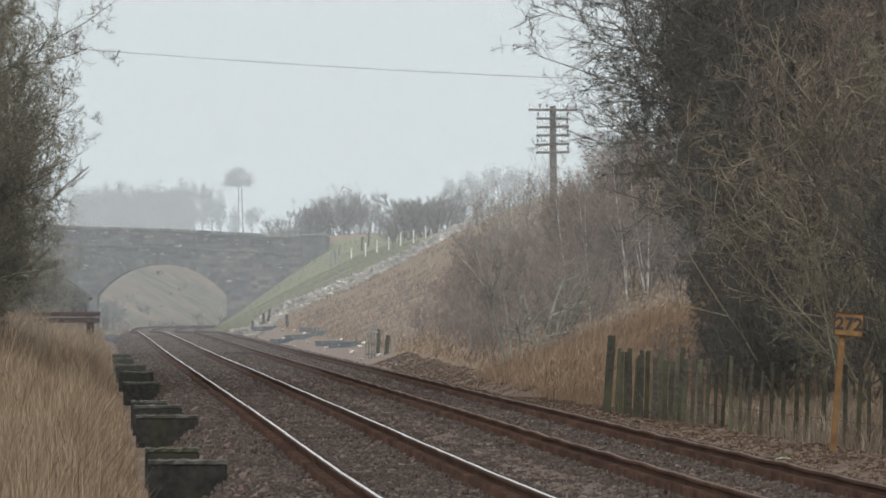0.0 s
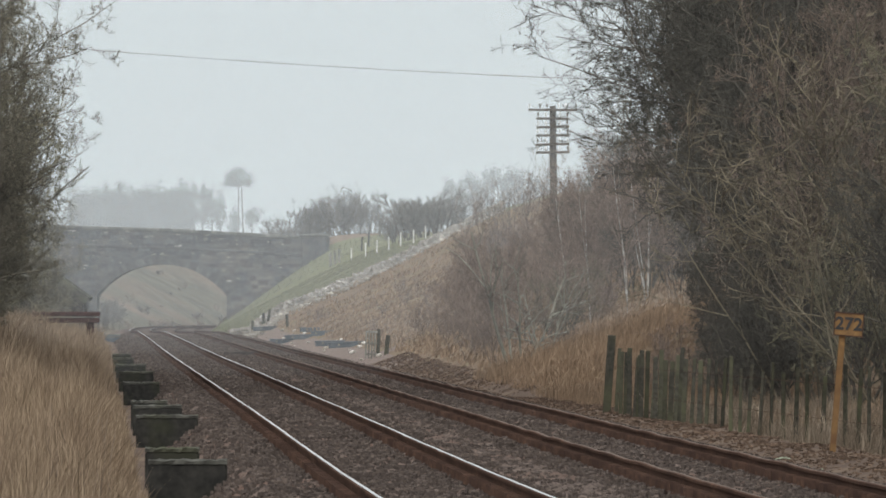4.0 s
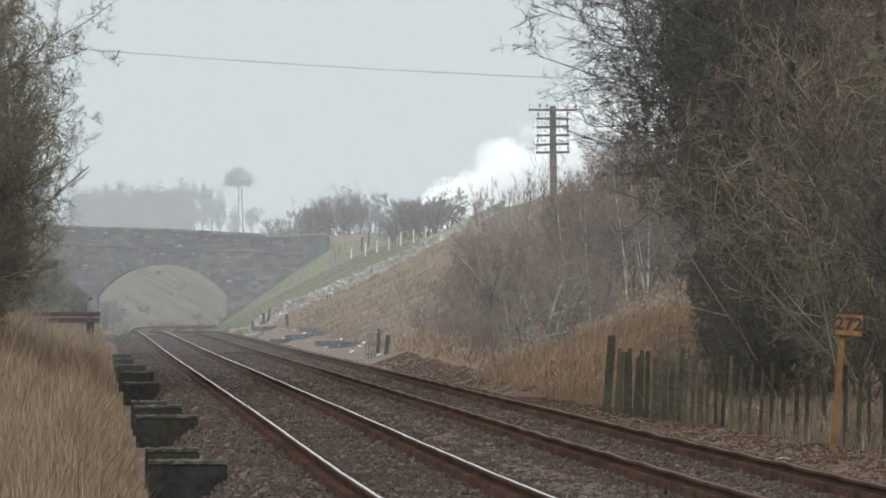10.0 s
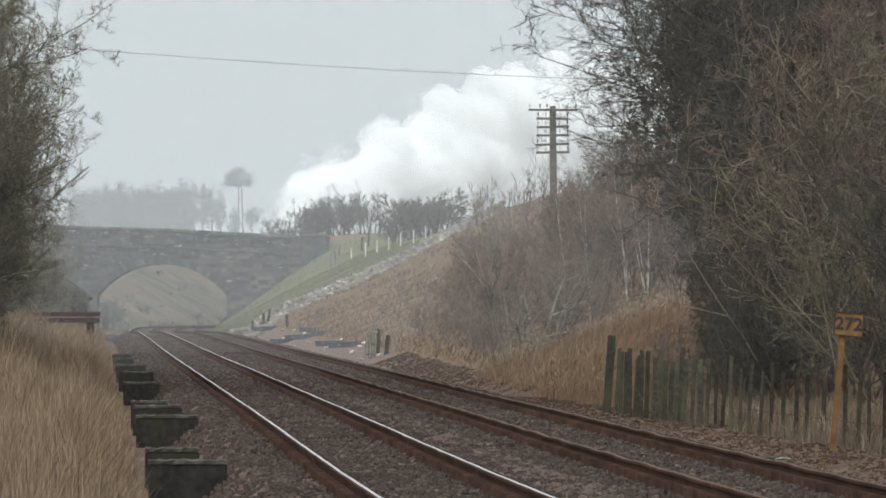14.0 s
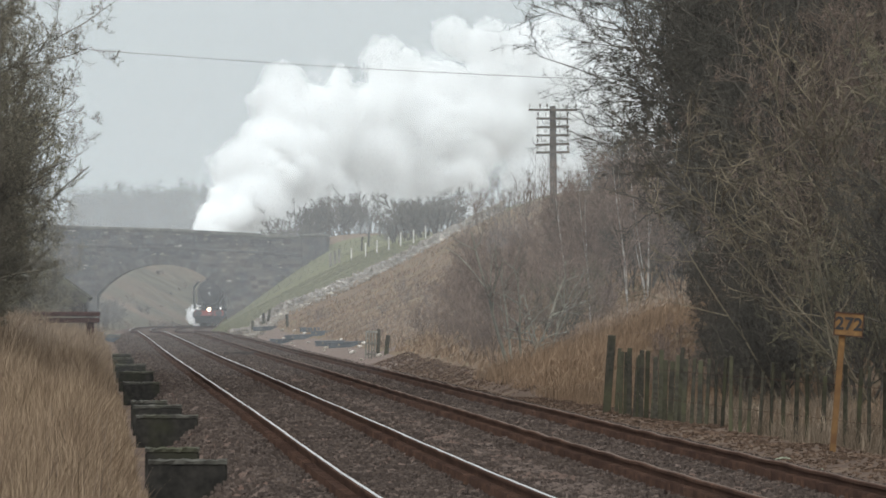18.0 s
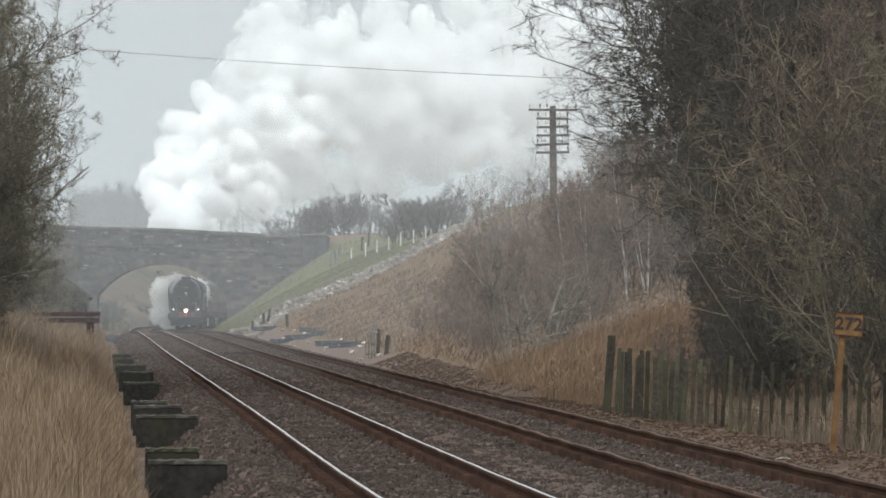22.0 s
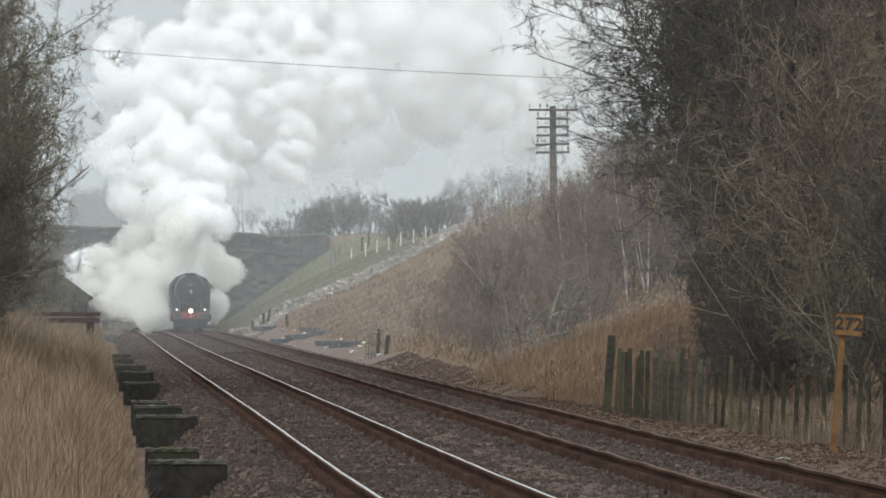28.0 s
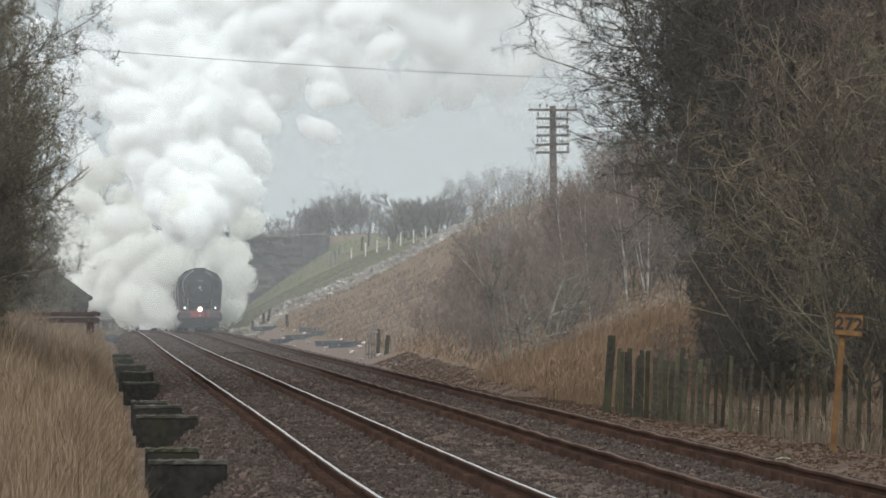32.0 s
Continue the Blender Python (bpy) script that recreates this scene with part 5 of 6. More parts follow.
# ---- small things along the line ----
def build_small():
    rng = rng_of(140)
    at = lambda px, y: (px - 784) * y / LENS
    # wicket gate
    y = 444.0
    x = at(657, y)
    z = z_at(x, y)
    gate = empty("wicket_gate", pose(x, y, z, 0, 2, 22), "small grey slatted wicket gate standing by the track", "gate")
    part("rail", box(bmesh.new(), -0.24, 0.24, -0.02, 0.02, 0.12, 0.2, 0.006), GREYWOOD, gate)
    part("rail", box(bmesh.new(), -0.24, 0.24, -0.02, 0.02, 0.5, 0.57, 0.006), GREYWOOD, gate)
    part("rail", box(bmesh.new(), -0.24, 0.24, -0.02, 0.02, 0.9, 0.98, 0.006), GREYWOOD, gate)
    for d in (-0.22, -0.11, 0.0, 0.11):
        part("slat", box(bmesh.new(), d - 0.026, d + 0.026, -0.03, -0.008, 0, 0.98, 0.004), GREYWOOD, gate)
    part("gate_post", box(bmesh.new(), 0.2, 0.3, -0.05, 0.05, -0.3, 1.05, 0.01), OLDWOOD, gate, "dark hinge post")
    for px, y, h, lean in ((683, 440, 0.66, 6), (447, 738, 0.8, 0), (466, 736, 0.85, 1), (473, 734, 0.95, 8), (509, 700, 0.7, -4)):
        x = at(px, y)
        p = empty("wooden_post", pose(x, y, z_at(x, y) - 0.1, 0, lean, 0), "short weathered wooden stump post at the bank foot", "post", "stump posts")
        part("post", box(bmesh.new(), -0.075, 0.075, -0.07, 0.07, -0.2, h + 0.1, 0.015), OLDWOOD, p)
    # blue-grey concrete troughs lying at the bank foot
    for px, y, length, turn in ((505, 624, 1.5, 6), (540, 608, 1.9, -8), (570, 590, 1.0, 4), (592, 533, 1.6, -3), (625, 504, 1.9, 3), (440, 745, 2.2, 2), (480, 714, 2.0, 6), (555, 622, 1.3, 10)):
        x = at(px, y)
        t = empty("concrete_trough", pose(x, y, z_at(x, y) - 0.02, 0, rng.uniform(-3, 3), turn), "blue-grey concrete cable trough lying at the bank foot", "trough", "cable troughs")
        part("body", box(bmesh.new(), -length / 2, length / 2, -0.17, 0.17, 0, 0.17, 0.015), TROUGH, t)
        part("lid", box(bmesh.new(), -length / 2 - 0.03, length / 2 + 0.03, -0.2, 0.2, 0.17, 0.23, 0.012), TROUGH, t)
        for d in (-0.3, 0.3):
            part("bolt_cap", tube(bmesh.new(), (d * length, -0.2, 0.12), (d * length, -0.23, 0.12), 0.05, 0.05, 8), GREYWOOD, t)
    for k in range(36):
        y = rng.uniform(440, 700)
        x = float(mid_x(y)) + rng.uniform(4.0, 5.6)
        s = rng.uniform(0.06, 0.16)
        bm = bmesh.new()
        bmesh.ops.create_icosphere(bm, subdivisions=1, radius=s)
        for v in bm.verts:
            v.co *= rng.uniform(0.7, 1.15)
            v.co.z *= 0.6
        ob = part("rubble_stone", bm, LIMESTONE)
        ob.location = (x, y, z_at(x, y) + s * 0.3)
        tagged(ob, "pale loose limestone lump at the bank foot", "stone", "rubble stones")
    # fallen branches and a white stone on the verge
    for x, y, length, turn in ((4.5, 168, 0.34, 12), (4.66, 159, 0.2, 5)):
        bm = bmesh.new()
        q = [Vector((length * (t / 5 - 0.5), 0, 0.03 + 0.03 * math.sin(t * 1.1 + y))) for t in range(6)]
        for k in range(5):
            tube(bm, q[k], q[k + 1], 0.017 - 0.002 * k, 0.015 - 0.002 * k, 6)
        ob = part("fallen_branch", bm, LICHEN, label="pale lichen-green fallen branch on the brown verge")
        ob.matrix_world = pose(x, y, z_at(x, y), 0, 6, turn)
        tagged(ob, "pale lichen-green fallen branch on the brown verge", "branch", "fallen branches")
    bm = bmesh.new()
    bmesh.ops.create_icosphere(bm, subdivisions=1, radius=0.03)
    ob = part("white_stone", bm, WHITE)
    ob.location = (4.23, 210, z_at(4.23, 210) + 0.02)
    tagged(ob, "small white stone lying on the brown verge", "stone")
    # plank between the tracks
    y = 455.0
    x = float(mid_x(y)) + 0.35
    plank = part("timber_plank", box(bmesh.new(), -0.65, 0.65, -0.12, 0.12, 0, 0.12, 0.012), SLEEPER)
    plank.matrix_world = pose(x, y, float(rail_top(y)) - 0.17, 0, 0, 8)
    tagged(plank, "dark rotten timber lying between the tracks", "plank")
    # post-and-wire fence up the pasture
    for px, y in ((622, 960), (647, 940), (667, 912), (688, 885), (709, 882), (732, 868), (753, 880), (778, 960)):
        x = at(px, y)
        p = empty("fence_post", pose(x, y, z_at(x, y) - 0.1), "pale new wooden post of a stock fence", "fence post", "stock fence posts")
        part("post", box(bmesh.new(), -0.055, 0.055, -0.05, 0.05, -0.3, 1.08, 0.02), PALEWOOD, p)
    for px, y in ((640, 977), (652, 979), (672, 984), (690, 982), (700, 982), (715, 980), (728, 982), (742, 980)):
        x = at(px, y)
        p = empty("fence_post", pose(x, y, z_at(x, y) - 0.1, 0, 2, 0), "dark older wooden post of a stock fence", "fence post", "stock fence posts")
        part("post", box(bmesh.new(), -0.07, 0.07, -0.07, 0.07, -0.3, 1.25, 0.02), OLDWOOD, p)
    for px in (585, 593, 600):
        x = at(px, 975)
        p = empty("fence_post", pose(x, 975, z_at(x, 975) - 0.2), "grey wooden post at the bridge end", "fence post", "stock fence posts")
        part("post", box(bmesh.new(), -0.1, 0.1, -0.08, 0.08, -0.3, 1.5, 0.02), GREYWOOD, p)


build_small()


# ---- the train ----
SPEED = 19.0
WY = np.linspace(300, 1790, 3000)
WX = down_x(WY)
WS = np.concatenate([[0], np.cumsum(np.hypot(np.diff(WX), np.diff(WY)))])
S_END = float(np.interp(799, WY, WS))


def way(s):
    y = float(np.interp(s, WS, WY))
    return Vector((float(np.interp(s, WS, WX)), y, float(rail_top(y))))


def front_s(t):
    return S_END + SPEED * (32 - t)


def on_way(s, length):
    """The pose of a vehicle whose front is at s along the way; its own -y faces the way ahead."""
    a, b = way(s), way(s + length)
    d = b - a
    return Matrix.Translation(a) @ Matrix.Rotation(-math.atan2(d.x, d.y), 4, "Z")


def wheel(parent, x, y, r):
    bm = tube(bmesh.new(), (x - 0.07, y, r), (x + 0.07, y, r), r, r, 24)
    w = part("wheel", bm, SOOT, parent)
    part("tyre", tube(bmesh.new(), (x - 0.05, y, r), (x + 0.05, y, r), r + 0.03, r + 0.03, 24), STEEL, w)


def build_engine():
    eng = empty("steam_engine", on_way(front_s(0), 12), "dark green express steam engine with lit headlamp and smoke deflectors", "steam engine")
    part("boiler", tube(bmesh.new(), (0, 2.6, 2.8), (0, 9.2, 2.85), 1.0, 1.08, 36), ENGINE, eng, "long dark cylindrical boiler", True)
    box_ = part("smokebox", tube(bmesh.new(), (0, 0.95, 2.78), (0, 2.6, 2.78), 1.02, 1.02, 36), SOOT, eng, "sooty smokebox")
    bm = bmesh.new()
    bmesh.ops.create_uvsphere(bm, u_segments=28, v_segments=12, radius=0.8)
    for v in bm.verts:
        v.co = Vector((v.co.x, v.co.y * 0.28 + 0.95, v.co.z + 2.75))
    door = part("smokebox_door", bm, SOOT, box_, "domed smokebox door", True)
    bm = bmesh.new()
    tube(bm, (0, 0.66, 2.75), (0, 0.78, 2.75), 0.09, 0.09, 10)
    tube(bm, (0, 0.68, 2.75), (0.12, 0.68, 2.5), 0.02, 0.02, 6)
    part("dart_handle", bm, STEEL, box_)
    part("number_plate", box(bmesh.new(), -0.2, 0.2, 0.72, 0.76, 3.13, 3.22, 0.01), GREYWOOD, box_, "small pale plate")
    for z in (2.45, 3.05):
        part("door_strap", box(bmesh.new(), -0.7, 0.1, 0.74, 0.78, z - 0.03, z + 0.03), SOOT, box_)
    bm = tube(bmesh.new(), (0, 2.0, 3.6), (0, 2.0, 3.95), 0.36, 0.33, 20)
    tube(bm, (0, 2.0, 3.93), (0, 2.0, 4.0), 0.4, 0.4, 20)
    part("chimney", bm, SOOT, eng)
    bm = bmesh.new()
    bmesh.ops.create_uvsphere(bm, u_segments=18, v_segments=10, radius=0.4)
    bmesh.ops.translate(bm, vec=(0, 5.5, 3.62), verts=bm.verts)
    part("dome", bm, ENGINE, eng, smooth=True)
    part("firebox", box(bmesh.new(), -0.98, 0.98, 7.4, 9.6, 1.5, 3.8, 0.3), ENGINE, eng)
    for s in (-1, 1):
        bm = bmesh.new()
        prof = [(1.33, 1.4), (1.42, 2.9), (1.38, 3.25), (1.0, 3.72)]
        vs = [[bm.verts.new((s * (x - d), y, z)) for x, z in prof] for y, d in ((0.75, 0.02), (3.6, 0), (3.6, 0.08), (0.75, 0.08))]
        for a in range(4):
            for k in range(3):
                bm.faces.new((vs[a][k], vs[a][k + 1], vs[(a + 1) % 4][k + 1], vs[(a + 1) % 4][k]))
        for k in (0, 3):
            bm.faces.new([vs[a][k] for a in range(4)])
        part("smoke_deflector", bm, ENGINE, eng, "tall smoke deflector plate curving inwards")
        part("cylinder", tube(bmesh.new(), (s * 1.08, 1.1, 0.92), (s * 1.08, 2.6, 0.92), 0.36, 0.36, 18), ENGINE, eng)
        part("running_plate", box(bmesh.new(), s * 1.0 - 0.34, s * 1.0 + 0.34, 0.5, 9.5, 1.5, 1.56, 0.01), ENGINE, eng)
        bm = tube(bmesh.new(), (s * 0.865, -0.42, 1.05), (s * 0.865, 0.2, 1.05), 0.10, 0.14, 12)
        buf = part("buffer", bm, BLACK, eng)
        bm = tube(bmesh.new(), (s * 0.865, -0.47, 1.05), (s * 0.865, -0.42, 1.05), 1.0, 1.0, 24)
        for v in bm.verts:
            v.co.x, v.co.z = s * 0.865 + (v.co.x - s * 0.865) * 0.31, 1.05 + (v.co.z - 1.05) * 0.215
        part("buffer_head", bm, ROOF, buf, "oval dark steel buffer head")
        lamp = part("lamp", box(bmesh.new(), s * 0.97 - 0.09, s * 0.97 + 0.09, -0.02, 0.14, 1.36, 1.62, 0.02), BLACK, eng)
        part("lamp_lens", tube(bmesh.new(), (s * 0.97, -0.05, 1.47), (s * 0.97, -0.02, 1.47), 0.065, 0.065, 12), MARKER, lamp, "small lit white lamp")
        part("front_step", box(bmesh.new(), s * 1.12 - 0.12, s * 1.12 + 0.12, 0.3, 0.6, 0.4, 0.46), SOOT, eng)
        part("guard_iron", box(bmesh.new(), s * 0.76 - 0.05, s * 0.76 + 0.05, 0.15, 0.25, 0.1, 0.85), SOOT, eng)
        for y in (1.2, 3.1):
            wheel(eng, s * 0.75, y, 0.46)
        for y in (4.6, 6.7, 8.8):
            wheel(eng, s * 0.75, y, 1.0)
        wheel(eng, s * 0.75, 11.0, 0.55)
        part("coupling_rod", box(bmesh.new(), s * 0.9 - 0.03, s * 0.9 + 0.03, 4.4, 9.0, 0.65, 0.78, 0.01), STEEL, eng)
    part("buffer_beam", box(bmesh.new(), -1.2, 1.2, 0.0, 0.12, 0.85, 1.28, 0.02), BEAM_RED, eng, "bright red buffer beam")
    part("front_platform", box(bmesh.new(), -1.2, 1.2, 0.05, 1.6, 1.28, 1.34, 0.01), ENGINE, eng)
    part("frame", box(bmesh.new(), -0.62, 0.62, 0.12, 12, 0.55, 1.4, 0.02), SOOT, eng)
    # Dark plate added to fill in the darkness below the buffer beam.
    part("valance", box(bmesh.new(), -1.18, 1.18, 0.15, 0.3, 0.2, 0.85, 0.02), SOOT, eng)
    part("coupling_hook", tube(bmesh.new(), (0, -0.25, 1.0), (0, 0.02, 1.0), 0.05, 0.06, 8), STEEL, eng)
    part("vacuum_pipe", tube(bmesh.new(), (0.35, -0.06, 0.6), (0.35, -0.06, 1.35), 0.05, 0.05, 8), BLACK, eng)
    head = part("headlamp", tube(bmesh.new(), (0, -0.1, 1.38), (0, 0.12, 1.38), 0.17, 0.15, 16), BLACK, eng)
    # Ring added to paint the orange halo of glare round the lens.
    part("headlamp_reflector", tube(bmesh.new(), (0, -0.115, 1.38), (0, -0.1, 1.38), 0.165, 0.165, 16), LAMP_HALO, head, "glowing ring that paints the lamp's orange halo")
    part("headlamp_lens", tube(bmesh.new(), (0, -0.13, 1.38), (0, -0.1, 1.38), 0.095, 0.095, 16), LAMP, head, "dazzling warm headlamp")
    bm = bmesh.new()
    prof = [(-1.36, 1.2), (1.36, 1.2), (1.4, 3.1), (1.22, 3.48), (0.85, 3.8), (0.4, 3.95), (-0.4, 3.95), (-0.85, 3.8), (-1.22, 3.48), (-1.4, 3.1)]
    ring = [[bm.verts.new((x, y, z)) for x, z in prof] for y in (9.6, 12.1)]
    for k in range(10):
        bm.faces.new((ring[0][k], ring[0][(k + 1) % 10], ring[1][(k + 1) % 10], ring[1][k]))
    bm.faces.new(ring[0]), bm.faces.new(ring[1])
    part("cab", bm, ENGINE, eng, "wide cab with rounded roof")
    for s in (-1, 1):
        part("cab_window", box(bmesh.new(), s * 1.08 - 0.14, s * 1.08 + 0.14, 9.53, 9.545, 2.75, 3.2), WINDOW, eng)
    return eng


def build_tender():
    t = empty("tender", on_way(front_s(0) + 12.5, 9), "dark green coal tender behind the engine", "tender")
    part("tank", box(bmesh.new(), -1.3, 1.3, 0.2, 8.6, 1.3, 3.35, 0.12), ENGINE, t)
    part("coal", box(bmesh.new(), -0.9, 0.9, 0.6, 5.5, 3.3, 3.6, 0.15), SOOT, t)
    part("frame", box(bmesh.new(), -1.1, 1.1, 0.1, 8.8, 0.6, 1.3, 0.03), SOOT, t)
    for s in (-1, 1):
        for y in (1.5, 4.2, 6.9):
            wheel(t, s * 0.75, y, 0.65)
    return t


def build_coach():
    c = empty("coach", on_way(front_s(0) + 23, 20), "maroon corridor coach with a grey roof", "coach", "coaches")
    bm = box(bmesh.new(), -1.36, 1.36, 0.1, 19.7, 1.1, 3.2, 0.1)
    part("body", bm, MAROON, c)
    bm = tube(bmesh.new(), (0, 0.1, 2.3), (0, 19.7, 2.3), 1.0, 1.0, 28)
    for v in bm.verts:
        v.co.x, v.co.z = v.co.x * 1.36, 3.1 + max(0.0, v.co.z - 2.3) * 0.75
    part("roof", bm, ROOF, c)
    part("underframe", box(bmesh.new(), -1.1, 1.1, 0.3, 19.5, 0.7, 1.1, 0.03), SOOT, c)
    for s in (-1, 1):
        for k in range(8):
            y = 1.8 + k * 2.3
            part("window", box(bmesh.new(), s * 1.365 - 0.012, s * 1.365 + 0.012, y, y + 1.5, 2.0, 2.85, 0.005), WINDOW, c)
        for y in (2.0, 4.6, 15.2, 17.8):
            wheel(c, s * 0.75, y, 0.46)
    part("gangway", box(bmesh.new(), -0.5, 0.5, -0.2, 0.1, 1.2, 3.2, 0.05), SOOT, c)
    return c


engine, tender = build_engine(), build_tender()
coach = build_coach()
coaches = [coach] + [copy_thing(coach, coach.matrix_world.copy()) for _ in range(5)]


# ---- steam: billows that leave the chimney, rise, spread and drift ----
def flecks(name, at, flake, rng, material, kind):
    """Droplet flecks strewn at these places, turned every way."""
    n = len(at)
    tri = unit(rng.randn(n, 3, 3)) * (flake * rng.uniform(0.6, 1.3, (n, 1, 1))) + at[:, None]
    me = mesh_of(name, tri.reshape(-1, 3), np.arange(n * 3).reshape(-1, 3), material)
    me["size"] = kind
    return me


def billow(seed, kind, size, count, flake, material=STEAM, fuzz=0.04):
    """A lump of steam, knobbly like a cauliflower: a cloud of droplet flecks that lets light in."""
    rng = rng_of(seed)
    balls = []
    for many, out, lo, hi in ((16, 0.5, 0.34, 0.5), (46, 0.72, 0.15, 0.27)):
        c = unit(rng.randn(many, 3)) * out * rng.uniform(0.85, 1.08, (many, 1))
        balls += list(zip(c, rng.uniform(lo, hi, many)))
    c, q = np.array([x for x, _ in balls]), np.array([x for _, x in balls])
    d = unit(rng.randn(count, 3))
    b = d @ c.T
    disc = b ** 2 - (c ** 2).sum(1)[None] + q[None] ** 2
    reach = np.clip(np.where(disc > 0, b + np.sqrt(np.maximum(disc, 0)), 0).max(1), 0.66, 1.1)
    at = d * (reach * rng.rand(count) ** 0.36 + fuzz * np.abs(rng.randn(count)))[:, None] * size
    return flecks("billow", at, flake, rng, material, kind)


def veil(seed, size, count, flake):
    """Thin drifting steam: droplet flecks, thick in the middle and fading outwards."""
    rng = rng_of(seed)
    lumps = rng.randn(14, 3) * 0.42
    at = (lumps[rng.randint(14, size=count)] + rng.randn(count, 3) * 0.27) * size
    return flecks("veil", at, flake, rng, DIMMED_STEAM, "LARGE")


SMALL = [billow(200 + k, "SMALL", (0.95, 0.95, 1.0), 5600, 0.045) for k in range(4)]
MIDDLE = [billow(220 + k, "MIDDLE", (1.12, 2.4, 1.45), 14000, 0.05) for k in range(5)]
SHADED_SMALL = [billow(260 + k, "SMALL", (0.95, 0.95, 1.0), 5600, 0.045, SHADED_STEAM) for k in range(3)]
SHADED_MIDDLE = [billow(270 + k, "MIDDLE", (1.12, 2.4, 1.45), 12000, 0.05, SHADED_STEAM) for k in range(3)]
LARGE = [billow(240 + k, "LARGE", (2.6, 2.6, 2.3), 21000, 0.055, DIMMED_STEAM) for k in range(5)]
VEIL = [veil(280 + k, (3.4, 3.4, 2.6), 10000, 0.042) for k in range(3)]


def puff_rows(rng, birth, ride, rise, spread, side, hide_z, big, low_lying):
    """Rows of one billow: it rides in the train until its birth, then leaves the chimney, rises, spreads and drifts."""
    rows = []
    turn = Vector(rng.uniform(-1, 1, 3)).normalized()
    step = rng.uniform(3, 9)

    def spin(age, m):
        return m @ Matrix.Rotation(radians(min(80, step * age + 30 * (1 - math.exp(-age)))), 4, turn)
    t = 0.0
    while t < birth - 0.12:
        p = way(front_s(t) + ride)
        rows.append((t, Matrix.Translation((p.x, p.y, p.z + hide_z))))
        t += 2.0
    p = way(front_s(max(birth, 0)) + ride)
    rows.append((max(birth, t - 1.9 if rows else 0.0), Matrix.Translation((p.x, p.y, p.z + hide_z))))
    c = way(front_s(birth) + 2.0)
    dirn = rng.randn(3)
    dirn /= max(np.linalg.norm(dirn), 0.3)
    dirn *= rng.uniform(0.2, 1.0) ** 0.6 * (1.05 - 0.14 * big)
    dirn[0] = max(dirn[0], -0.65 if birth < 21.8 else -0.85)
    side -= 0.35 if birth > 22.3 else 0.0
    start = rows[-1][0]
    for age in (0.25, 0.6, 1.1, 1.8, 2.8, 4.2, 6.0, 8.5, 12.0, 17.0, 24.0, 34.0):
        t = birth + age
        if t <= start + 0.05 or birth < 16.9 and big > 2 and age < 0.5:
            continue
        r = spread * age ** 0.5
        if birth < 21.8:
            h = 4.0 + 0.75 * big + 2.9 * (1 - math.exp(-age / 0.45)) + rise * min(age, 7.5) ** 0.8 + 0.55 * max(0.0, age - 7.5) + 0.2 * max(0.0, age - 9.5)
        else:
            h = 4.0 + 0.75 * big + rise * age ** 0.58
        h += 0.5 * max(0.0, age - 10) ** 1.2 if birth > 21.8 else 0.0
        floor = (7.6 if birth < 22 else 4.1 + 0.8 * big) + 0.5 * min(age, 4.0)
        x = c.x + dirn[0] * r + side * age
        x += 1.2 if birth < 16.9 else 0.2 if birth < 19 else -0.6 if birth < 21.8 else 0.0
        if low_lying and age > 0.9:
            h, floor = 2.6 + 0.7 * age, 2.2
            x = c.x + (-1.0 if step > 5 else 0.9) + dirn[0] * r * 0.8 - (0.75 if step > 5 else 0.0) * (age - 0.9) ** 0.7
        y = c.y + dirn[1] * r * 0.9 + 1.0 * min(age, 3)
        z = c.z + max(h + dirn[2] * r * (0.4 if low_lying else 0.75 if dirn[2] > 0 else 1.0), floor)
        rows.append((min(t, 32.0), spin(age, Matrix.Translation((x, y, z)))))
        if t >= 32:
            break
    return rows


def plume(name, label, births, meshes, rides, seed, **how):
    rng = rng_of(seed)
    root = empty(name, Matrix.Identity(4), label, "steam")
    made = []
    for k, b in enumerate(births):
        low_lying = b > 23.2 and k % 4 == 1
        ob = new("billow", SHADED_MIDDLE[k % 3] if low_lying else meshes[k % len(meshes)])
        ob.parent = root
        big = {"SMALL": 0.9, "MIDDLE": 1.6, "LARGE": 2.5}[ob.data["size"]]
        made.append((ob, puff_rows(rng, b, rides[k % len(rides)] + rng.uniform(-.5, .5), (3.0 if b < 21.8 else how["rise"]) * rng.uniform(how["low"], 1.05), how["spread"] * rng.uniform(0.75, 1.15), how["side"] + rng.uniform(-.25, .25), how["hide_z"], big, low_lying)))
    return made


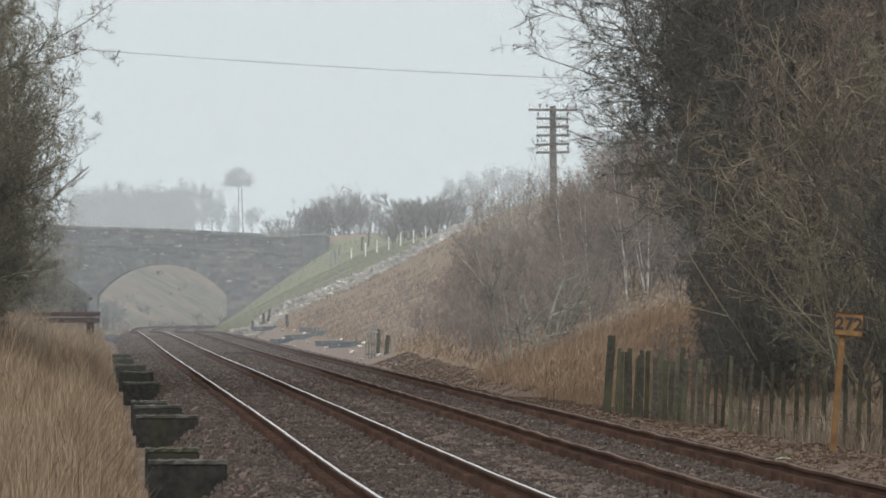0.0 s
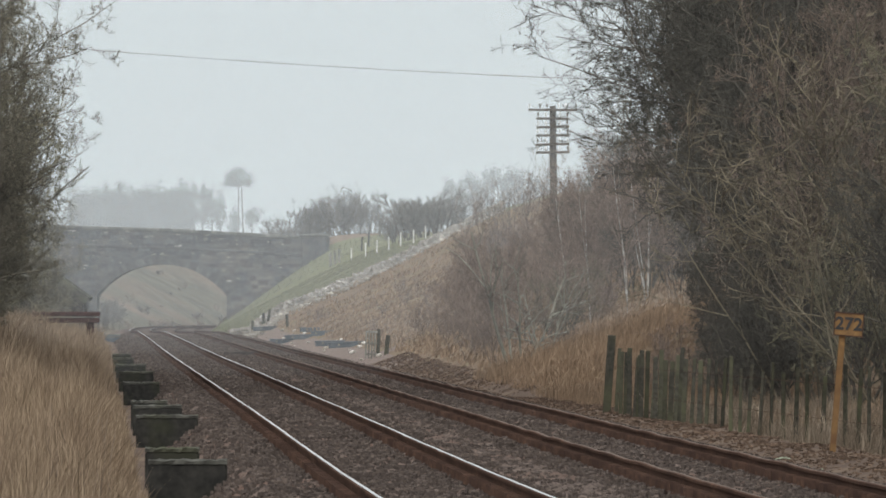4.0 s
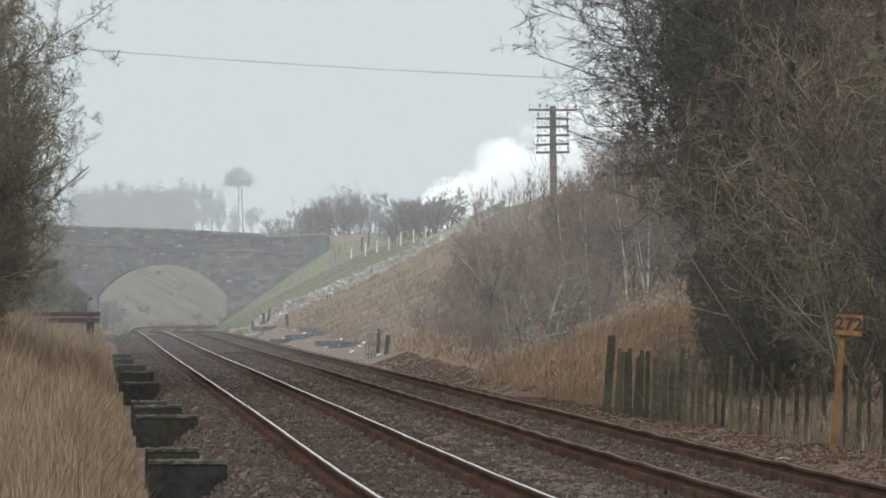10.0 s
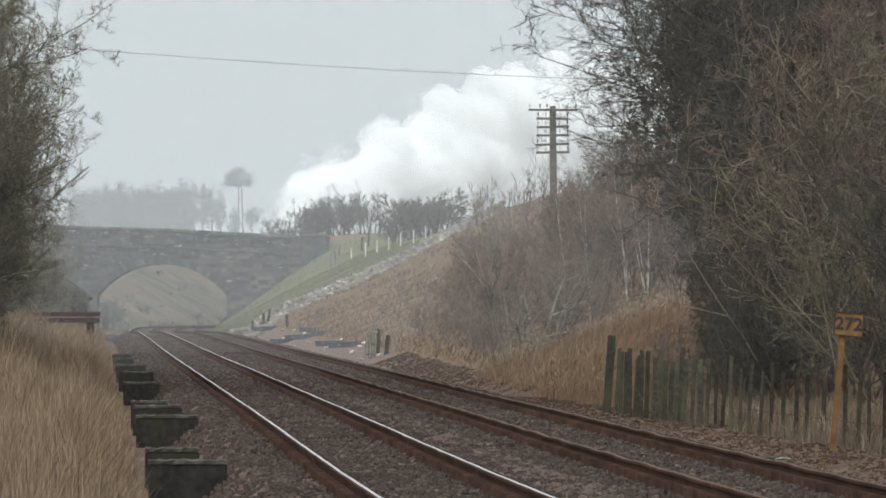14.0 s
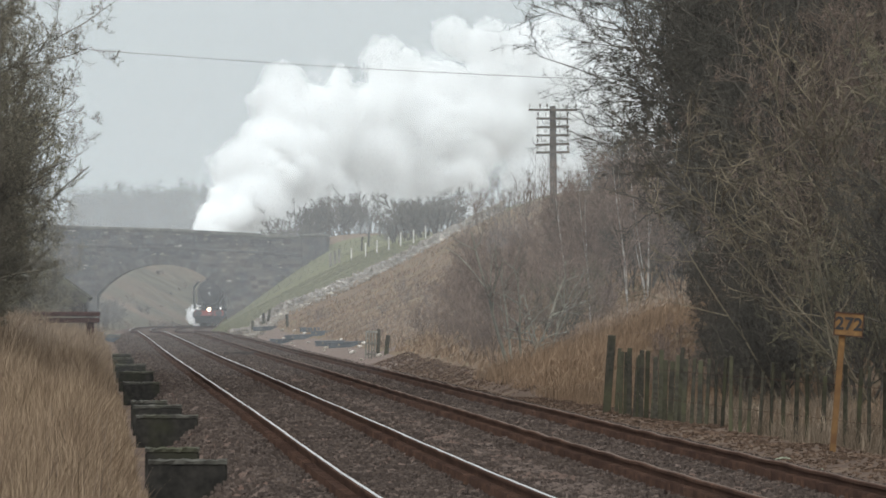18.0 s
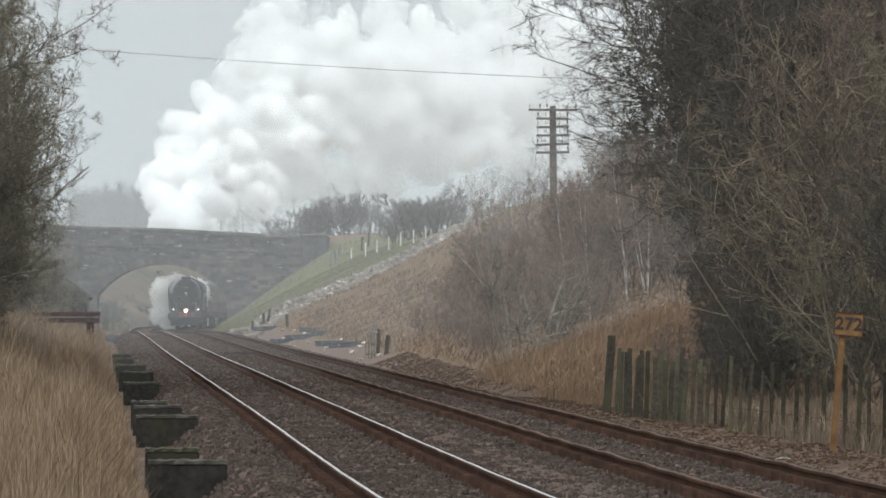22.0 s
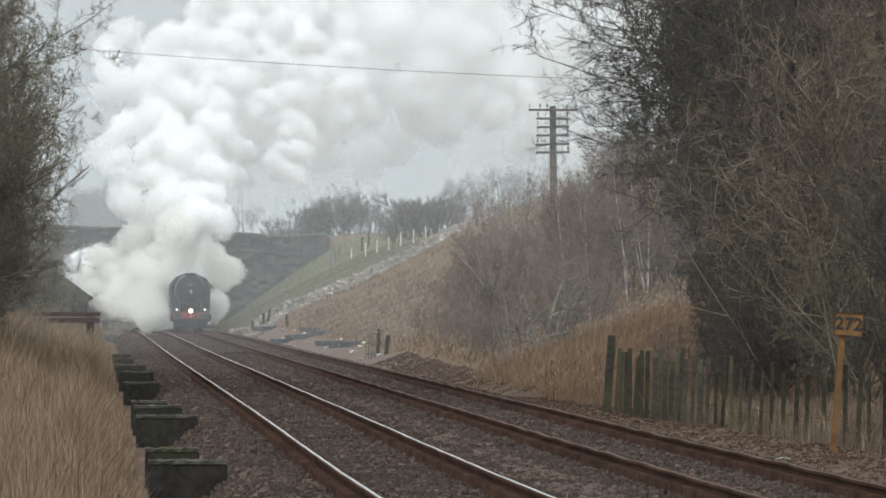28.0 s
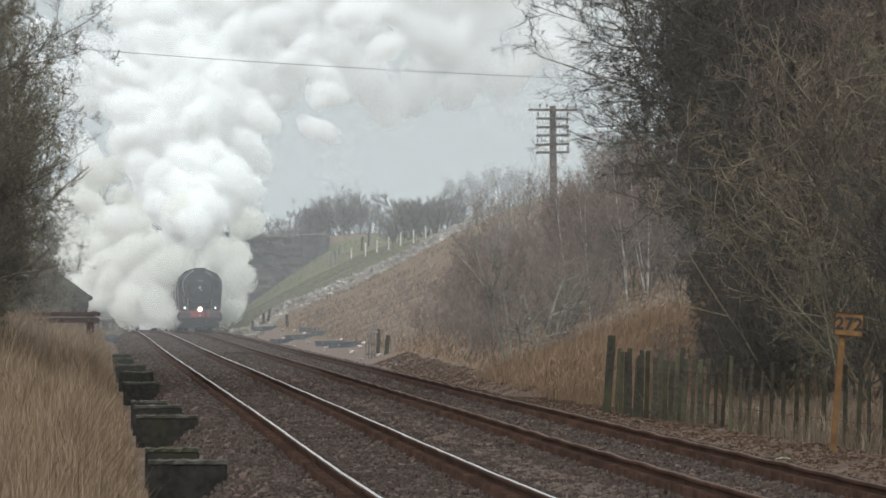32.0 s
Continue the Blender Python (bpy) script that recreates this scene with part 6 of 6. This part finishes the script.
def side_steam(seed, births):
    """Steam from the cylinder cocks, thrown out low to one side."""
    rng = rng_of(seed)
    root = empty("cylinder_steam", Matrix.Identity(4), "white steam blown low from the engine's cylinders", "steam")
    made = []
    for k, b in enumerate(births):
        small = k % 3 or b < 21.5
        ob = new("billow", (SMALL[k % 4] if b < 22 else SHADED_SMALL[k % 3]) if small else SHADED_MIDDLE[k % 3])
        ob.parent = root
        rows, t = [], 0.0
        hz, ride = 2.0, 30 + 2.0 * (k % 7)
        while t < b - 0.12:
            p = way(front_s(t) + ride)
            rows.append((t, Matrix.Translation((p.x, p.y, p.z + hz))))
            t += 2.0
        p = way(front_s(b) + ride)
        rows.append((max(b, t - 1.9), Matrix.Translation((p.x, p.y, p.z + hz))))
        c = way(front_s(b) + 1.5)
        out, up, yo = rng.uniform(1.1, 2.5), rng.uniform(0.2, 1.1), rng.uniform(-1, 3)
        if b < 21.5:
            out, up = rng.uniform(0.1, 0.5), rng.uniform(-0.1, 0.15)
        side = -1.0
        if b > 22.5 and k % 8 == 3:
            side, out, up = 1.0, rng.uniform(0.2, 0.8), rng.uniform(0.3, 0.9)
        turn = Vector(rng.uniform(-1, 1, 3)).normalized()
        for age in (0.3, 0.8, 1.6, 2.8, 4.5, 7.0, 11.0, 18.0):
            t = b + age
            if t <= rows[-1][0] + 0.05:
                continue
            rows.append((min(t, 32.0), Matrix.Translation((c.x + side * (1.3 + out * age ** 0.6), c.y + yo * age ** 0.5, c.z + 0.8 + up * age ** 0.9)) @ Matrix.Rotation(radians(min(70, 12 * age)), 4, turn)))
            if t >= 32:
                break
        made.append((ob, rows))
    return made


def burst(seed, count):
    """Exhaust trapped under the arch, which rolls out sideways and up as the chimney comes clear of it."""
    rng = rng_of(seed)
    root = empty("arch_steam", Matrix.Identity(4), "white steam rolling out from under the bridge arch", "steam")
    made = []
    for k in range(count):
        ob = new("billow", (SHADED_MIDDLE[k % 3], SHADED_SMALL[k % 3], MIDDLE[k % 5], SMALL[k % 4])[k % 4])
        ob.parent = root
        up = k % 3 == 0
        b = 21.78 + (0.25 * rng.rand() if k < 0.7 * count else 0.2 + 2.2 * rng.rand())
        ride, rows, t = rng.uniform(30, 60), [], 0.0
        while t < b - 0.12:
            p = way(front_s(t) + ride)
            rows.append((t, Matrix.Translation((p.x, p.y, p.z + 2.0))))
            t += 2.0
        p = way(front_s(b) + ride)
        rows.append((max(b, t - 1.9), Matrix.Translation((p.x, p.y, p.z + 2.0))))
        u, turn = rng.uniform(0.05, 1.0), Vector(rng.uniform(-1, 1, 3)).normalized()
        jx, jy, jz = rng.uniform(-1, 1, 3)
        late_by = max(0.0, b - 21.8)
        cx, cz = -20.1, float(rail_top(985))
        for age, reach, lift, loose in ((0.3, 2.6, 0.0, 0.2), (0.75, 3.4, 0.55, 0.5), (1.3, 4.6, 0.35, 0.7), (2.4, 5.4, -0.1, 1.2), (3.5, 6.0, -0.6, 1.7), (6.5, 8.5, -0.6, 2.2), (10.5, 12.0, 0.0, 2.6)):
            if up:
                x = cx + 0.9 * jx * (1 + 0.5 * age)
                z = cz + 3.7 + (0 if age < 0.5 else 1.2 + 5.0 * u * min(1.0, age / 0.9) ** 0.5 + 2.0 * max(0.0, age - 0.8) ** 0.7)
            else:
                x = cx - 0.4 - reach * u + 0.4 * loose * jx
                z = cz + max(4.0 - (0.6 * u if age < 0.5 else 0.0) + lift + loose * jz * 0.9, 1.0)
            y = 989 + jy if age < 0.5 else 981.5 + loose * jy - 1.5 * u
            t = b + age
            if t > 31.9:
                break
            rows.append((t, Matrix.Translation((x, y, z)) @ Matrix.Rotation(radians(min(70, 14 * age)), 4, turn)))
        made.append((ob, rows))
    return made


early = plume("steam_plume", "white exhaust steam billowing above the cutting", [0.5 + 16.3 * (k / 289) for k in range(290)], LARGE + MIDDLE[:1], [45.0], 301, rise=2.6, spread=3.0, side=0.15, hide_z=2.2, low=0.4)
drift = plume("steam_veil", "thin grey steam drifting under the white plume", [1.0 + 15.5 * (k / 69) for k in range(70)], VEIL, [45.0], 305, rise=2.0, spread=3.6, side=0.2, hide_z=2.2, low=0.2)
late = plume("engine_steam", "dense white exhaust steam boiling up from the chimney",
             [b for b in (16.9 + 15.0 * (k / 299) for k in range(300)) if not 21.75 < b < 22.3], MIDDLE + SMALL[:1], [30, 50, 70, 90], 302, rise=4.6, spread=3.3, side=0.1, hide_z=2.0, low=0.55)
cocks = side_steam(303, [16.7 + 15.1 * (k / 89) for k in range(90)])
rolling = burst(304, 48)


def motions():
    times = [float(t) for t in np.arange(0, 32.01, 1.0)]
    walk(engine, [(t, on_way(front_s(t), 12)) for t in times])
    walk(tender, [(t, on_way(front_s(t) + 12.5, 9)) for t in times])
    for k, c in enumerate(coaches):
        walk(c, [(t, on_way(front_s(t) + 22.3 + 20.1 * k, 20)) for t in times])
    for ob, rows in early + drift + late + cocks + rolling:
        if len(rows) == 1 or rows[-1][0] < 32:
            rows.append((32.0, rows[-1][1]))
        walk(ob, rows)


motions()
